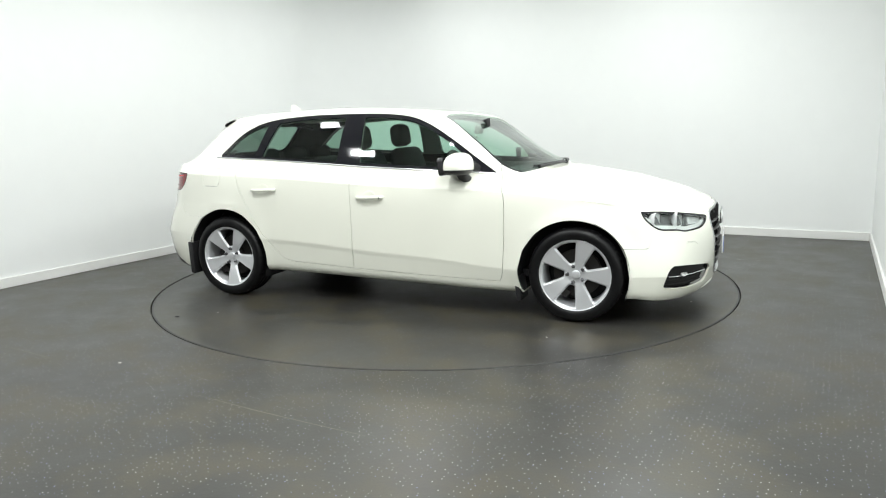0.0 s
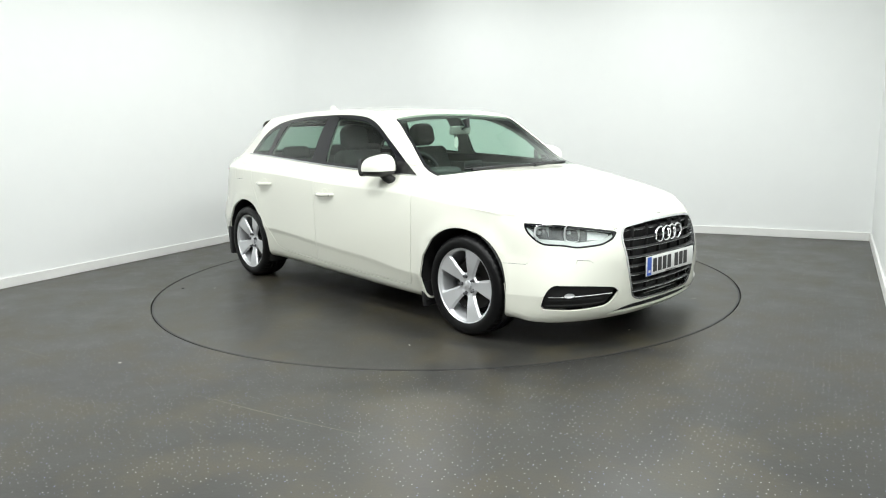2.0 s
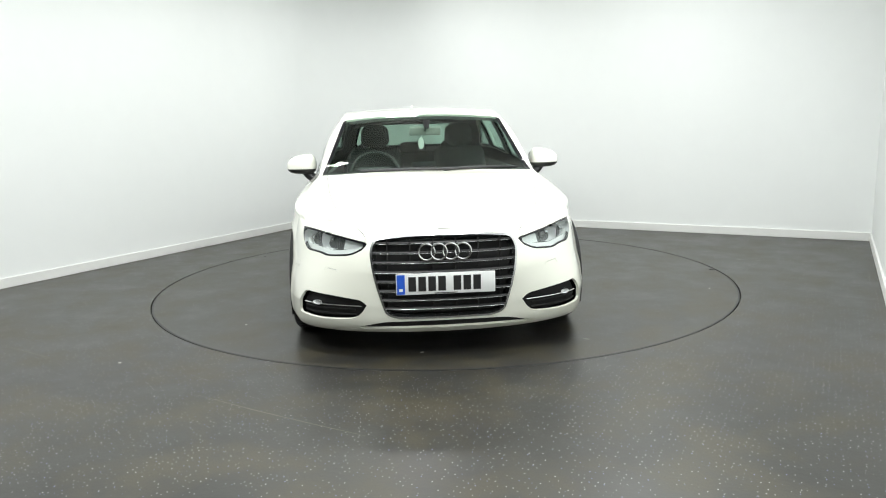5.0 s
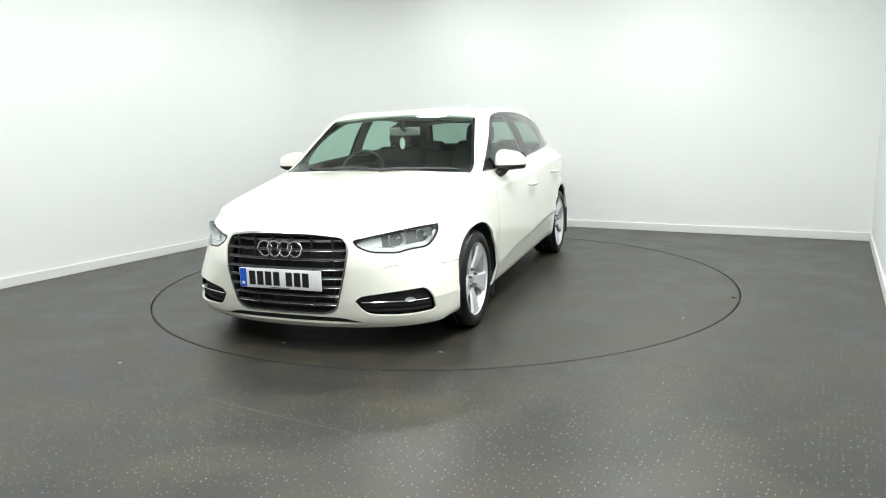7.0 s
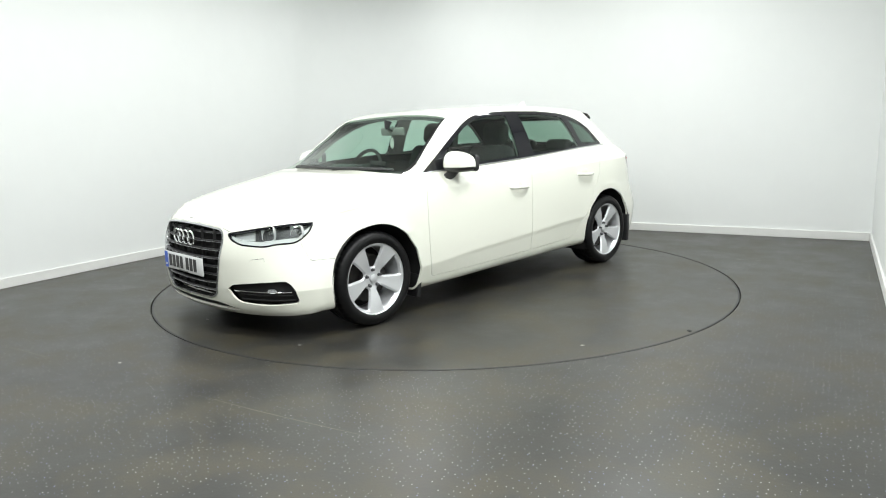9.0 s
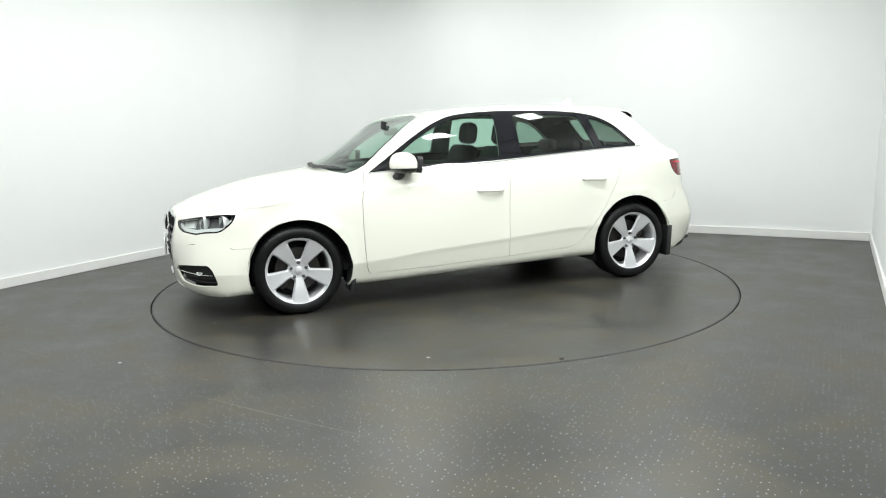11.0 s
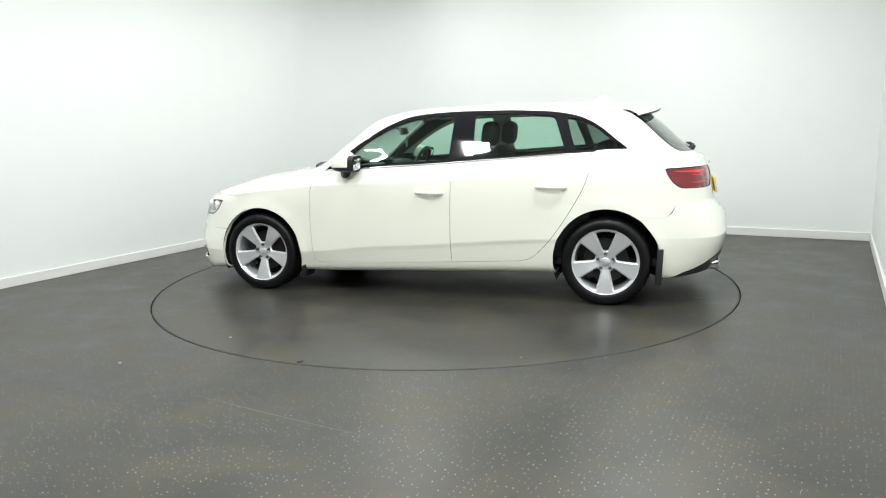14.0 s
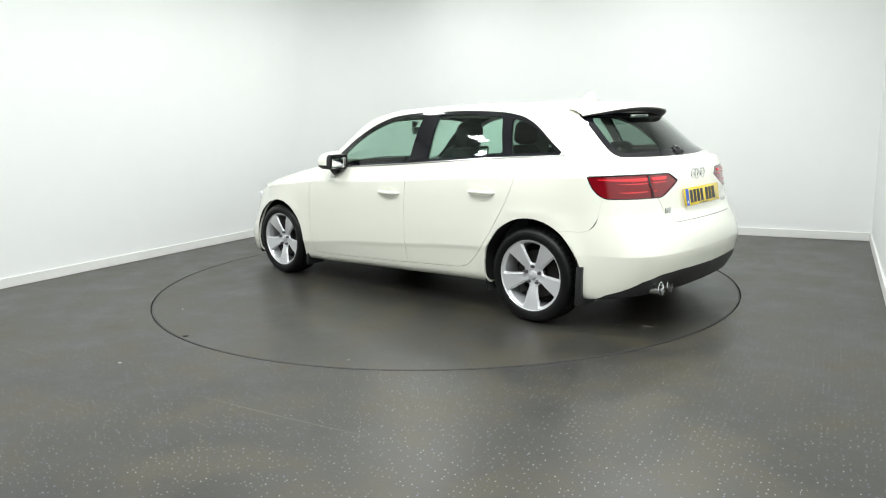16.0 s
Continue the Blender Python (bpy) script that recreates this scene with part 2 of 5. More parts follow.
for nm, bm, mat, label, category in (("wall_corner", cove_arc(COVE, COVE + T, 0, CEIL), WALL_PAINT, "smooth white rounded corner between two studio walls", "wall"),
                                     ("baseboard_corner", cove_arc(COVE - BOARD_T, COVE, 0, BOARD_H), SKIRTING, "low white skirting board bent round the corner", "skirting board")):
    ob = setting(nm, bm, mat, label, category)
    ob.data.polygons.foreach_set("use_smooth", [True] * len(ob.data.polygons))
    ob.data.set_sharp_from_angle(angle=radians(38))
for nm, args in (("baseboard_left", (WALL_L, WALL_L + BOARD_T, WALL_F, WALL_B - COVE)), ("baseboard_right", (WALL_R - BOARD_T, WALL_R, WALL_F, WALL_B)),
                 ("baseboard_back", (WALL_L + COVE, WALL_R - BOARD_T, WALL_B - BOARD_T, WALL_B))):
    setting(nm, cuboid(*args, 0, BOARD_H, 0.004), SKIRTING, "low white painted skirting board along the wall", "skirting board")


def ceiling_light(a, b):
    lamp = new("ceiling_light")
    lamp.matrix_basis = IN_ROOM @ pose(a, b, CEIL)
    fr = cuboid(-0.21, 0.21, -0.21, -0.19, -0.03, 0)
    for q in ((-0.21, 0.21, 0.19, 0.21), (-0.21, -0.19, -0.19, 0.19), (0.19, 0.21, -0.19, 0.19)):
        join(fr, cuboid(*q, -0.03, 0))
    part("frame", fr, WHITE_FRAME, lamp, smooth=False)
    part("diffuser", cuboid(-0.19, 0.19, -0.19, 0.19, -0.02, -0.002), DIFFUSER, lamp, smooth=False)
    return tagged(lamp, "square white flat ceiling light panel, lit", "ceiling light", "ceiling light panels")


first = ceiling_light(*PANELS[0][:2])
for a, b, _ in PANELS[1:]:
    copy_thing(first, IN_ROOM @ pose(a, b, CEIL))

# the turntable: a disc flush with the floor, with a thin steel rim
turntable = new("turntable")
tagged(turntable, "round grey resin turntable flush with the floor", "turntable")
bm = lathe([(0.001, 0.0), (1.0, 0.0), (TABLE_R - 0.012, 0.0)], 160, "z")
part("disc", bm, FLOOR_DISC, turntable, smooth=False)
part("rim", lathe([(TABLE_R - 0.012, 0.0), (TABLE_R, -0.001), (TABLE_R, -0.04)], 160, "z"), STEEL_EDGE, turntable, "thin dark steel edge of the disc", smooth=False)


# ---- the car's skin: x forward, y to its left, z up, origin on the ground between the axles ----
def curve(*knots):
    """A smooth, monotone curve through (x, value) knots."""
    k = sorted(knots)
    xs, ys = np.array([p[0] for p in k], float), np.array([p[1] for p in k], float)
    h, d = np.diff(xs), np.diff(ys) / np.diff(xs)
    m = np.zeros(len(xs))
    m[0], m[-1] = d[0], d[-1]
    for i in range(1, len(xs) - 1):
        if d[i - 1] * d[i] > 0:
            w1, w2 = 2 * h[i] + h[i - 1], h[i] + 2 * h[i - 1]
            m[i] = (w1 + w2) / (w1 / d[i - 1] + w2 / d[i])

    def at(x):
        x = np.clip(np.asarray(x, float), xs[0], xs[-1])
        i = np.clip(np.searchsorted(xs, x, side="right") - 1, 0, len(xs) - 2)
        t = (x - xs[i]) / h[i]
        return ((1 + 2 * t) * (1 - t) ** 2 * ys[i] + t * (1 - t) ** 2 * h[i] * m[i]
                + t * t * (3 - 2 * t) * ys[i + 1] + t * t * (t - 1) * h[i] * m[i + 1])
    return at


# nose and tail: how far the face stands forward at each height, and how it falls back sideways
NOSE = curve((0.13, 2.05), (0.16, 2.09), (0.20, 2.125), (0.27, 2.14), (0.45, 2.16), (0.58, 2.14), (0.65, 2.118), (0.69, 2.09), (0.73, 2.03))
NOSE_HI = curve((0, 0), (0.2, 0.01), (0.33, 0.035), (0.42, 0.07), (0.6, 0.19), (0.7, 0.295), (0.78, 0.42), (0.84, 0.60), (0.9, 0.95))
NOSE_LO = curve((0, 0), (0.2, 0.012), (0.4, 0.05), (0.6, 0.125), (0.7, 0.185), (0.78, 0.27), (0.84, 0.40), (0.9, 0.75))
TAIL = curve((0.15, -2.02), (0.24, -2.07), (0.34, -2.12), (0.50, -2.142), (0.60, -2.135), (0.65, -2.06), (0.70, -2.045), (0.85, -2.02), (0.95, -1.985), (1.0, -1.955), (1.05, -1.91))
TAIL_Y = curve((0, 0), (0.2, 0.006), (0.4, 0.024), (0.6, 0.070), (0.7, 0.120), (0.77, 0.195), (0.82, 0.31), (0.86, 0.50), (0.9, 0.85))


def x_front(y, z):
    f = np.clip((np.asarray(z) - 0.34) / 0.24, 0, 1)
    f = f * f * (3 - 2 * f)
    y = np.abs(y)
    return NOSE(z) - (NOSE_LO(y) * (1 - f) + NOSE_HI(y) * f)


def x_rear(y, z):
    return TAIL(z) + TAIL_Y(np.abs(y))


def widest(x, z, face, sign):
    """The half width at which the nose or tail face reaches back to x."""
    lo, hi = np.zeros_like(x), np.full_like(x, 0.95)
    for _ in range(30):
        mid = (lo + hi) / 2
        ok = (face(mid, z) - x) * sign > 0
        lo, hi = np.where(ok, mid, lo), np.where(ok, hi, mid)
    return lo


def soft_min(a, b, k=0.03):
    h = np.clip(0.5 + 0.5 * (b - a) / k, 0, 1)
    return b * (1 - h) + a * h - k * h * (1 - h)


# lines along the flank, bottom to top: height and half width against x
BOTTOM = curve((2.1, 0.148), (1.9, 0.152), (1.66, 0.165), (0.95, 0.165), (0, 0.187), (-0.97, 0.21), (-1.7, 0.20), (-1.9, 0.222), (-2.1, 0.24))
CREASE = curve((2.1, 0.30), (1.6, 0.30), (0.8, 0.325), (0.4, 0.365), (0, 0.388), (-0.83, 0.446), (-1.3, 0.46), (-2.1, 0.46))
SHOULDER = curve((2.1, 0.64), (1.9, 0.675), (1.69, 0.715), (1.44, 0.763), (0.8, 0.834), (0, 0.862), (-0.83, 0.908), (-1.65, 0.93), (-2.05, 0.915))
BELT = curve((2.1, 0.655), (1.9, 0.69), (1.71, 0.728), (1.4, 0.80), (1.1, 0.868), (0.84, 0.922), (0.4, 0.946), (-0.2, 0.978), (-1.0, 1.028), (-1.44, 1.04), (-1.75, 1.005), (-2.05, 0.955))
RAIL_Z = curve((2.12, 0.668), (1.9, 0.735), (1.7, 0.785), (1.4, 0.848), (1.1, 0.902), (0.93, 0.93), (0.84, 0.955), (0.6, 1.135), (0.37, 1.298), (0.25, 1.332), (0.05, 1.362),
               (-0.5, 1.378), (-1.0, 1.364), (-1.35, 1.335), (-1.46, 1.29), (-1.76, 1.035), (-1.86, 0.995), (-2.05, 0.965))
SHOULDER_Y = curve((2.1, 0.80), (1.69, 0.83), (1.3, 0.858), (0.8, 0.862), (0, 0.868), (-0.8, 0.868), (-1.4, 0.85), (-2.1, 0.80))
BELT_Y = curve((2.1, 0.70), (1.7, 0.775), (1.4, 0.80), (1.1, 0.782), (0.84, 0.748), (0.4, 0.785), (0, 0.80), (-0.8, 0.79), (-1.2, 0.755), (-1.46, 0.715), (-1.8, 0.69), (-2.1, 0.66))
RAIL_Y = curve((2.12, 0.38), (1.9, 0.56), (1.7, 0.625), (1.4, 0.67), (1.1, 0.70), (0.84, 0.728), (0.6, 0.665), (0.37, 0.60), (0.1, 0.575), (-0.5, 0.57), (-1.0, 0.555), (-1.46, 0.555), (-1.76, 0.64), (-1.9, 0.61), (-2.05, 0.55))
TOP = curve((2.12, 0.69), (2.056, 0.716), (1.95, 0.762), (1.81, 0.806), (1.563, 0.872), (1.168, 0.931), (1.06, 0.944), (1.02, 0.962), (0.682, 1.132), (0.40, 1.272), (0.29, 1.322), (0.2, 1.347), (-0.07, 1.381), (-0.538, 1.405),
            (-1.007, 1.399), (-1.40, 1.372), (-1.50, 1.345), (-1.58, 1.295), (-1.90, 1.02), (-1.95, 0.99), (-2.05, 0.975))
WHEEL_F, WHEEL_R, HUB_Z, TYRE_R = 1.318, -1.318, 0.302, 0.304
ARCHES = ((1.303, 0.302, 0.347), (-1.320, 0.310, 0.356))


def flank_point(k, x):
    """Half width and height of flank line k at x."""
    b = BOTTOM(x)
    if k == 0:
        y, z = 0.60 + 0 * x, b - 0.002
    elif k == 1:
        y, z = 0.815 + 0 * x, b
    elif k == 2:
        y, z = 0.858 + 0 * x, b + 0.035
    elif k == 3:
        y, z = 0.868 + 0 * x, b + 0.075
    elif k == 4:
        y, z = 0.882 + 0 * x, CREASE(x) - 0.030
    elif k == 5:
        y, z = 0.890 + 0 * x, CREASE(x) + 0.012
    elif k == 6:
        y, z = 0.888 + 0 * x, 0.5 * (CREASE(x) + SHOULDER(x))
    elif k == 7:
        y, z = SHOULDER_Y(x) + 0.009, SHOULDER(x) - 0.018
    elif k == 8:
        y, z = SHOULDER_Y(x), SHOULDER(x)
    elif k == 9:
        y, z = BELT_Y(x), BELT(x)
    else:
        y0, z0, y1, z1 = BELT_Y(x), BELT(x), RAIL_Y(x), RAIL_Z(x)
        if k == 10:
            y, z = y0 * 0.5 + y1 * 0.5 + 0.026 * np.clip((z1 - z0) / 0.3, 0, 1), z0 * 0.5 + z1 * 0.5
        elif k == 11:
            y, z = y0 * 0.14 + y1 * 0.86 + 0.02 * np.clip((z1 - z0) / 0.3, 0, 1), z0 * 0.14 + z1 * 0.86
        else:
            y, z = y1, z1
    y = soft_min(y, widest(x, z, x_front, 1), 0.02)
    y = soft_min(y, widest(x, z, x_rear, -1), 0.02)
    return y, z


def end_x(k, face, sign, edge):
    """The x at which line k meets the nose or tail face, at the half width edge."""
    x = np.array([0.0])
    lo, hi = (np.array([1.2]), np.array([2.12])) if sign > 0 else (np.array([-2.1]), np.array([-1.2]))
    for _ in range(40):
        mid = (lo + hi) / 2
        w = widest(mid, flank_point(k, mid)[1], face, sign)
        inside = w > edge
        if sign > 0:
            lo, hi = np.where(inside, mid, lo), np.where(inside, hi, mid)
        else:
            hi, lo = np.where(inside, mid, hi), np.where(inside, lo, mid)
        x = mid
    return float(x[0])


FRONT_EDGE = [0.56, 0.60, 0.62, 0.63, 0.64, 0.64, 0.63, 0.60, 0.575, 0.55, 0.52, 0.48, 0.44]
REAR_EDGE = [0.56, 0.58, 0.60, 0.61, 0.62, 0.62, 0.62, 0.61, 0.60, 0.585, 0.575, 0.56, 0.545]
STEPS = [2, 3, 2, 2, 7, 2, 9, 9, 2, 5, 9, 8, 3]
N_TOP, N_LEN = 34, 340


def body_grid():
    """The left half of the skin: a net of stations by section points, closed by the nose and tail faces."""
    s = np.linspace(0, 1, N_LEN)
    lines = []
    for k in range(13):
        xf, xr = end_x(k, x_front, 1, FRONT_EDGE[k]), end_x(k, x_rear, -1, REAR_EDGE[k])
        x = xf + (xr - xf) * s
        y, z = flank_point(k, x)
        lines.append(np.stack([x, y, z], 1))
    z_nose, z_tail = 0.698, 0.982
    xc = float(x_front(0.0, z_nose)) + (float(x_rear(0.0, z_tail)) - float(x_front(0.0, z_nose))) * s
    top = np.stack([xc, 0 * xc, TOP(xc)], 1)
    L = np.array(lines)
    seg = np.linalg.norm(np.diff(L, axis=0), axis=2)
    cum = np.vstack([np.zeros(N_LEN), np.cumsum(seg, 0)])
    rows = []
    d = np.diff(L, axis=0) / seg[..., None]
    m = np.zeros_like(L)
    m[0], m[-1] = d[0], d[-1]
    same = d[:-1] * d[1:] > 0
    with np.errstate(divide="ignore", invalid="ignore"):
        w1, w2 = (2 * seg[1:] + seg[:-1])[..., None], (seg[1:] + 2 * seg[:-1])[..., None]
        m[1:-1] = np.where(same, (w1 + w2) / (w1 / d[:-1] + w2 / d[1:]), 0)
    for k, n in enumerate(STEPS[:12]):
        for i in range(n):
            t = i / n
            h = seg[k][:, None]
            rows.append((1 + 2 * t) * (1 - t) ** 2 * L[k] + t * (1 - t) ** 2 * h * m[k] + t * t * (3 - 2 * t) * L[k + 1] + t * t * (t - 1) * h * m[k + 1])
    rows.append(L[12])
    side_rows = len(rows)
    rail = L[12]
    for i in range(1, N_TOP + 1):
        q = i / N_TOP                       # from the rail to the middle, over a crown
        crown = 1 - (1 - q) ** 2
        p = rail * (1 - q) + top * q
        # the faces of bonnet and roof fall away towards the rail
        p[:, 2] = rail[:, 2] + (top[:, 2] - rail[:, 2]) * crown
        p[:, 0] = rail[:, 0] + (top[:, 0] - rail[:, 0]) * crown
        rows.append(p)
    G = np.array(rows)                      # rows, stations, 3
    # flares round the wheel openings
    for ax, az, ar in ARCHES:
        r = np.hypot(G[..., 0] - ax, G[..., 2] - az)
        G[..., 1] += np.where(G[..., 1] > 0.5, 0.011 * np.exp(-((r - ar) / 0.045) ** 2), 0)
    nr = len(G)
    V = [G.reshape(-1, 3)]
    F = []
    ix = lambda i, j: i * N_LEN + j
    for i in range(nr - 1):
        for j in range(N_LEN - 1):
            F.append((ix(i, j), ix(i + 1, j), ix(i + 1, j + 1), ix(i, j + 1)))
    base = nr * N_LEN
    # nose and tail faces
    for end, face, flip in ((0, x_front, False), (N_LEN - 1, x_rear, True)):
        edge, crest = G[:side_rows, end], G[side_rows - 1:, end]
        cols = len(crest)
        zr = crest[0, 2]
        P = np.zeros((side_rows, cols, 3))
        z0 = edge[0, 2]
        for i in range(side_rows):
            w = np.clip((edge[i, 2] - z0) / (zr - z0), 0, 1)
            frac = crest[:, 1] / crest[0, 1]
            y = edge[i, 1] * frac
            z = z0 + (edge[i, 2] - z0) * ((crest[:, 2] - z0) / (zr - z0) * w + 1 - w)
            x = face(y, z)
            # meet the sections exactly along both borders
            x = x + (edge[i, 0] - x[0]) * frac ** 2
            if i == side_rows - 1:
                x = crest[:, 0]
            P[i] = np.stack([x, y, z], 1)
        fix = P[-1, :, 0] - face(P[-1, :, 1], P[-1, :, 2])
        for i in range(side_rows - 1):
            w = np.clip((edge[i, 2] - z0) / (zr - z0), 0, 1) ** 6
            P[i, 1:, 0] += fix[1:] * w
        V.append(P.reshape(-1, 3))
        for i in range(side_rows - 1):
            for j in range(cols - 1):
                q = (base + i * cols + j, base + i * cols + j + 1, base + (i + 1) * cols + j + 1, base + (i + 1) * cols + j)
                F.append(q[::-1] if flip else q)
        base += side_rows * cols
    V = np.vstack(V)
    # weld
    key = np.round(V * 4000).astype(np.int64)
    _, first_ix, inv = np.unique(key, axis=0, return_index=True, return_inverse=True)
    inv = inv.reshape(-1).tolist()
    V = V[first_ix]
    out = []
    for f in F:
        g = []
        for i in (inv[k] for k in f):
            if not g or (g[-1] != i and g[0] != i):
                g.append(i)
        if len(g) >= 3:
            out.append(tuple(g))
    V[np.abs(V[:, 1]) < 0.0005, 1] = 0
    return V, out


class Skin:
    """A piece of the skin: points with their normals, and faces."""
    def __init__(self, V, N, F):
        self.V, self.N, self.F = V, N, F

    def cut(self, dist, level=0.0):
        """Splits along dist(points) == level: the piece below it and the piece above it."""
        d = dist(self.V) - level
        d = np.where(np.abs(d) < 1e-7, 1e-7, d)
        ins = d < 0
        if not ins.any() or ins.all():
            none = Skin(np.zeros((0, 3)), np.zeros((0, 3)), [])
            return (self, none) if ins.all() else (none, self)
        V, N, made = list(self.V), list(self.N), {}
        a, b = [], []
        flags = ins.tolist()

        def cross(i, j):
            k = (i, j) if i < j else (j, i)
            if k not in made:
                t = d[k[0]] / (d[k[0]] - d[k[1]])
                V.append(self.V[k[0]] * (1 - t) + self.V[k[1]] * t)
                N.append(self.N[k[0]] * (1 - t) + self.N[k[1]] * t)
                made[k] = len(V) - 1
            return made[k]
        for f in self.F:
            n = 0
            for i in f:
                n += flags[i]
            if n == 0:
                b.append(f)
            elif n == len(f):
                a.append(f)
            else:
                p, q = [], []
                for i, j in zip(f, f[1:] + f[:1]):
                    (p if flags[i] else q).append(i)
                    if flags[i] != flags[j]:
                        c = cross(i, j)
                        p.append(c)
                        q.append(c)
                if len(p) > 2:
                    a.append(tuple(p))
                if len(q) > 2:
                    b.append(tuple(q))
        V, N = np.array(V), np.array(N)
        return Skin(V, N, a).packed(), Skin(V, N, b).packed()

    def packed(self):
        used = sorted({i for f in self.F for i in f})
        if not used:
            return Skin(np.zeros((0, 3)), np.zeros((0, 3)), [])
        at = {k: n for n, k in enumerate(used)}
        return Skin(self.V[used], self.N[used], [tuple(at[i] for i in f) for f in self.F])

    def mirrored(self):
        s = np.array([1, -1, 1.0])
        return Skin(self.V * s, self.N * s, [f[::-1] for f in self.F])

    def pushed(self, d):
        return Skin(self.V - self.N * d, self.N, self.F)

    def plus(self, o):
        n = len(self.V)
        V, N = np.vstack([self.V, o.V]), np.vstack([self.N, o.N])
        F = self.F + [tuple(i + n for i in f) for f in o.F]
        # weld the two halves in the middle plane
        mid = np.where(np.abs(V[:, 1]) < 1e-6)[0]
        seen, to = {}, np.arange(len(V))
        for i in mid:
            k = (round(V[i, 0], 5), round(V[i, 2], 5))
            to[i] = seen.setdefault(k, i)
            N[to[i], 1] = 0
        to = to.tolist()
        F = [tuple([to[i] for i in f]) for f in F]
        return Skin(V, N, [f for f in F if len(set(f)) == len(f)]).packed()

    def both(self):
        return self.plus(self.mirrored())

    def rim(self):
        count = {}
        for f in self.F:
            for i, j in zip(f, f[1:] + f[:1]):
                count[(i, j)] = 1
        return [(i, j) for (i, j) in count if (j, i) not in count and not (abs(self.V[i, 1]) < 1e-6 and abs(self.V[j, 1]) < 1e-6)]

    def mesh(self, name, mat, parent, label="", depth=0.014):
        V, N, F = list(self.V), list(self.N), list(self.F)
        if depth:
            for i, j in self.rim():
                n = self.N[i] + self.N[j]
                n = n / (np.linalg.norm(n) + 1e-9)
                e = self.V[j] - self.V[i]
                side = np.cross(e, n)
                side = side / (np.linalg.norm(side) + 1e-9)
                k = len(V)
                V += [self.V[i], self.V[j], self.V[j] - self.N[j] * depth, self.V[i] - self.N[i] * depth]
                N += [side] * 4
                F.append((k + 1, k, k + 3, k + 2))
        me = bpy.data.meshes.new(name)
        me.from_pydata(np.array(V).tolist(), [], F)
        me.polygons.foreach_set("use_smooth", [True] * len(me.polygons))
        nn = np.array(N)
        nn = nn / (np.linalg.norm(nn, axis=1, keepdims=True) + 1e-9)
        me.normals_split_custom_set_from_vertices(nn.tolist())
        me.materials.append(mat)
        ob = new(name, me)
        ob.parent = parent
        if label:
            ob["label"] = label
        return ob


def skin_of(V, F):
    N = np.zeros_like(V)
    for size in (3, 4):
        Q = np.array([f for f in F if len(f) == size])
        if len(Q):
            n = np.cross(V[Q[:, 2]] - V[Q[:, 0]], V[Q[:, size - 1]] - V[Q[:, 1]])
            for k in range(size):
                np.add.at(N, Q[:, k], n)
    size = np.linalg.norm(N, axis=1)
    N /= size[:, None] + 1e-12
    weak = np.where(size < 0.12 * np.median(size))[0]
    good = np.where(size >= 0.12 * np.median(size))[0]
    for i in weak:                          # slivers take the normal of their neighbourhood
        N[i] = N[good[np.argmin(((V[good] - V[i]) ** 2).sum(1))]]
    mid = V[:, 1] == 0
    N[mid, 1] = 0
    N /= np.linalg.norm(N, axis=1, keepdims=True) + 1e-12
    return Skin(V, N, F)


def rounded(pts, r, n=4):
    """A closed outline with its corners rounded by about r."""
    out = []
    P = [np.array(p[:2], float) for p in pts]
    R = [p[2] if len(p) > 2 else r for p in pts]
    for i, p in enumerate(P):
        a, b = P[i - 1] - p, P[(i + 1) % len(P)] - p
        la, lb = np.linalg.norm(a), np.linalg.norm(b)
        k = min(R[i], la * 0.45, lb * 0.45)
        s, e = p + a / la * k, p + b / lb * k
        for t in np.linspace(0, 1, n + 1):
            out.append((1 - t) ** 2 * s + 2 * t * (1 - t) * p + t * t * e)
    return np.array(out)


def outline(pts, view, r=0.0, where=None):
    """The signed distance to an outline drawn in a view of the skin; far outside where the test fails."""
    P = rounded(pts, r) if r else np.array(pts, float)

    def dist(V):
        every = view(V)
        out = np.full(len(every), 9.0)
        lo, hi = P.min(0) - 0.08, P.max(0) + 0.08
        near = ((every > lo) & (every < hi)).all(1)
        if where is not None:
            near &= where(V)
        q = every[near]
        best = np.full(len(q), 9.0)
        inside = np.zeros(len(q), bool)
        for a, b in zip(P, np.roll(P, -1, 0)):
            e = b - a
            t = np.clip(((q - a) @ e) / (e @ e + 1e-12), 0, 1)
            best = np.minimum(best, np.linalg.norm(q - a - t[:, None] * e, axis=1))
            c = ((a[1] > q[:, 1]) != (b[1] > q[:, 1])) & (q[:, 0] < (b[0] - a[0]) * (q[:, 1] - a[1]) / (b[1] - a[1] + 1e-12) + a[0])
            inside ^= c
        out[near] = np.where(inside, -best, best)
        return out
    return dist


def from_side(V):
    return V[:, [0, 2]]


def from_front(V):
    return V[:, [1, 2]]


def from_above(V):
    return V[:, [0, 1]]


def front_corner(V):
    return np.stack([(V[:, 0] - V[:, 1]) / math.sqrt(2), V[:, 2]], 1)


def rear_corner(V):
    return np.stack([(-V[:, 0] - V[:, 1]) / math.sqrt(2), V[:, 2]], 1)


def on_flank(V):
    return V[:, 1] > 0.5


car = new("car")
tagged(car, "cream-white five-door hatchback with silver five-spoke wheels", "car")

skin = skin_of(*body_grid())
if skin.N[np.argmax(skin.V[:, 2])][2] < 0:
    skin = Skin(skin.V, -skin.N, [f[::-1] for f in skin.F])
rest = skin

# wheel openings
for ax, az, ar in ARCHES:
    _, rest = rest.cut(lambda V, ax=ax, az=az, ar=ar: np.where(on_flank(V), np.maximum(np.hypot(V[:, 0] - ax, V[:, 2] - az) - ar, -9), 9.0))

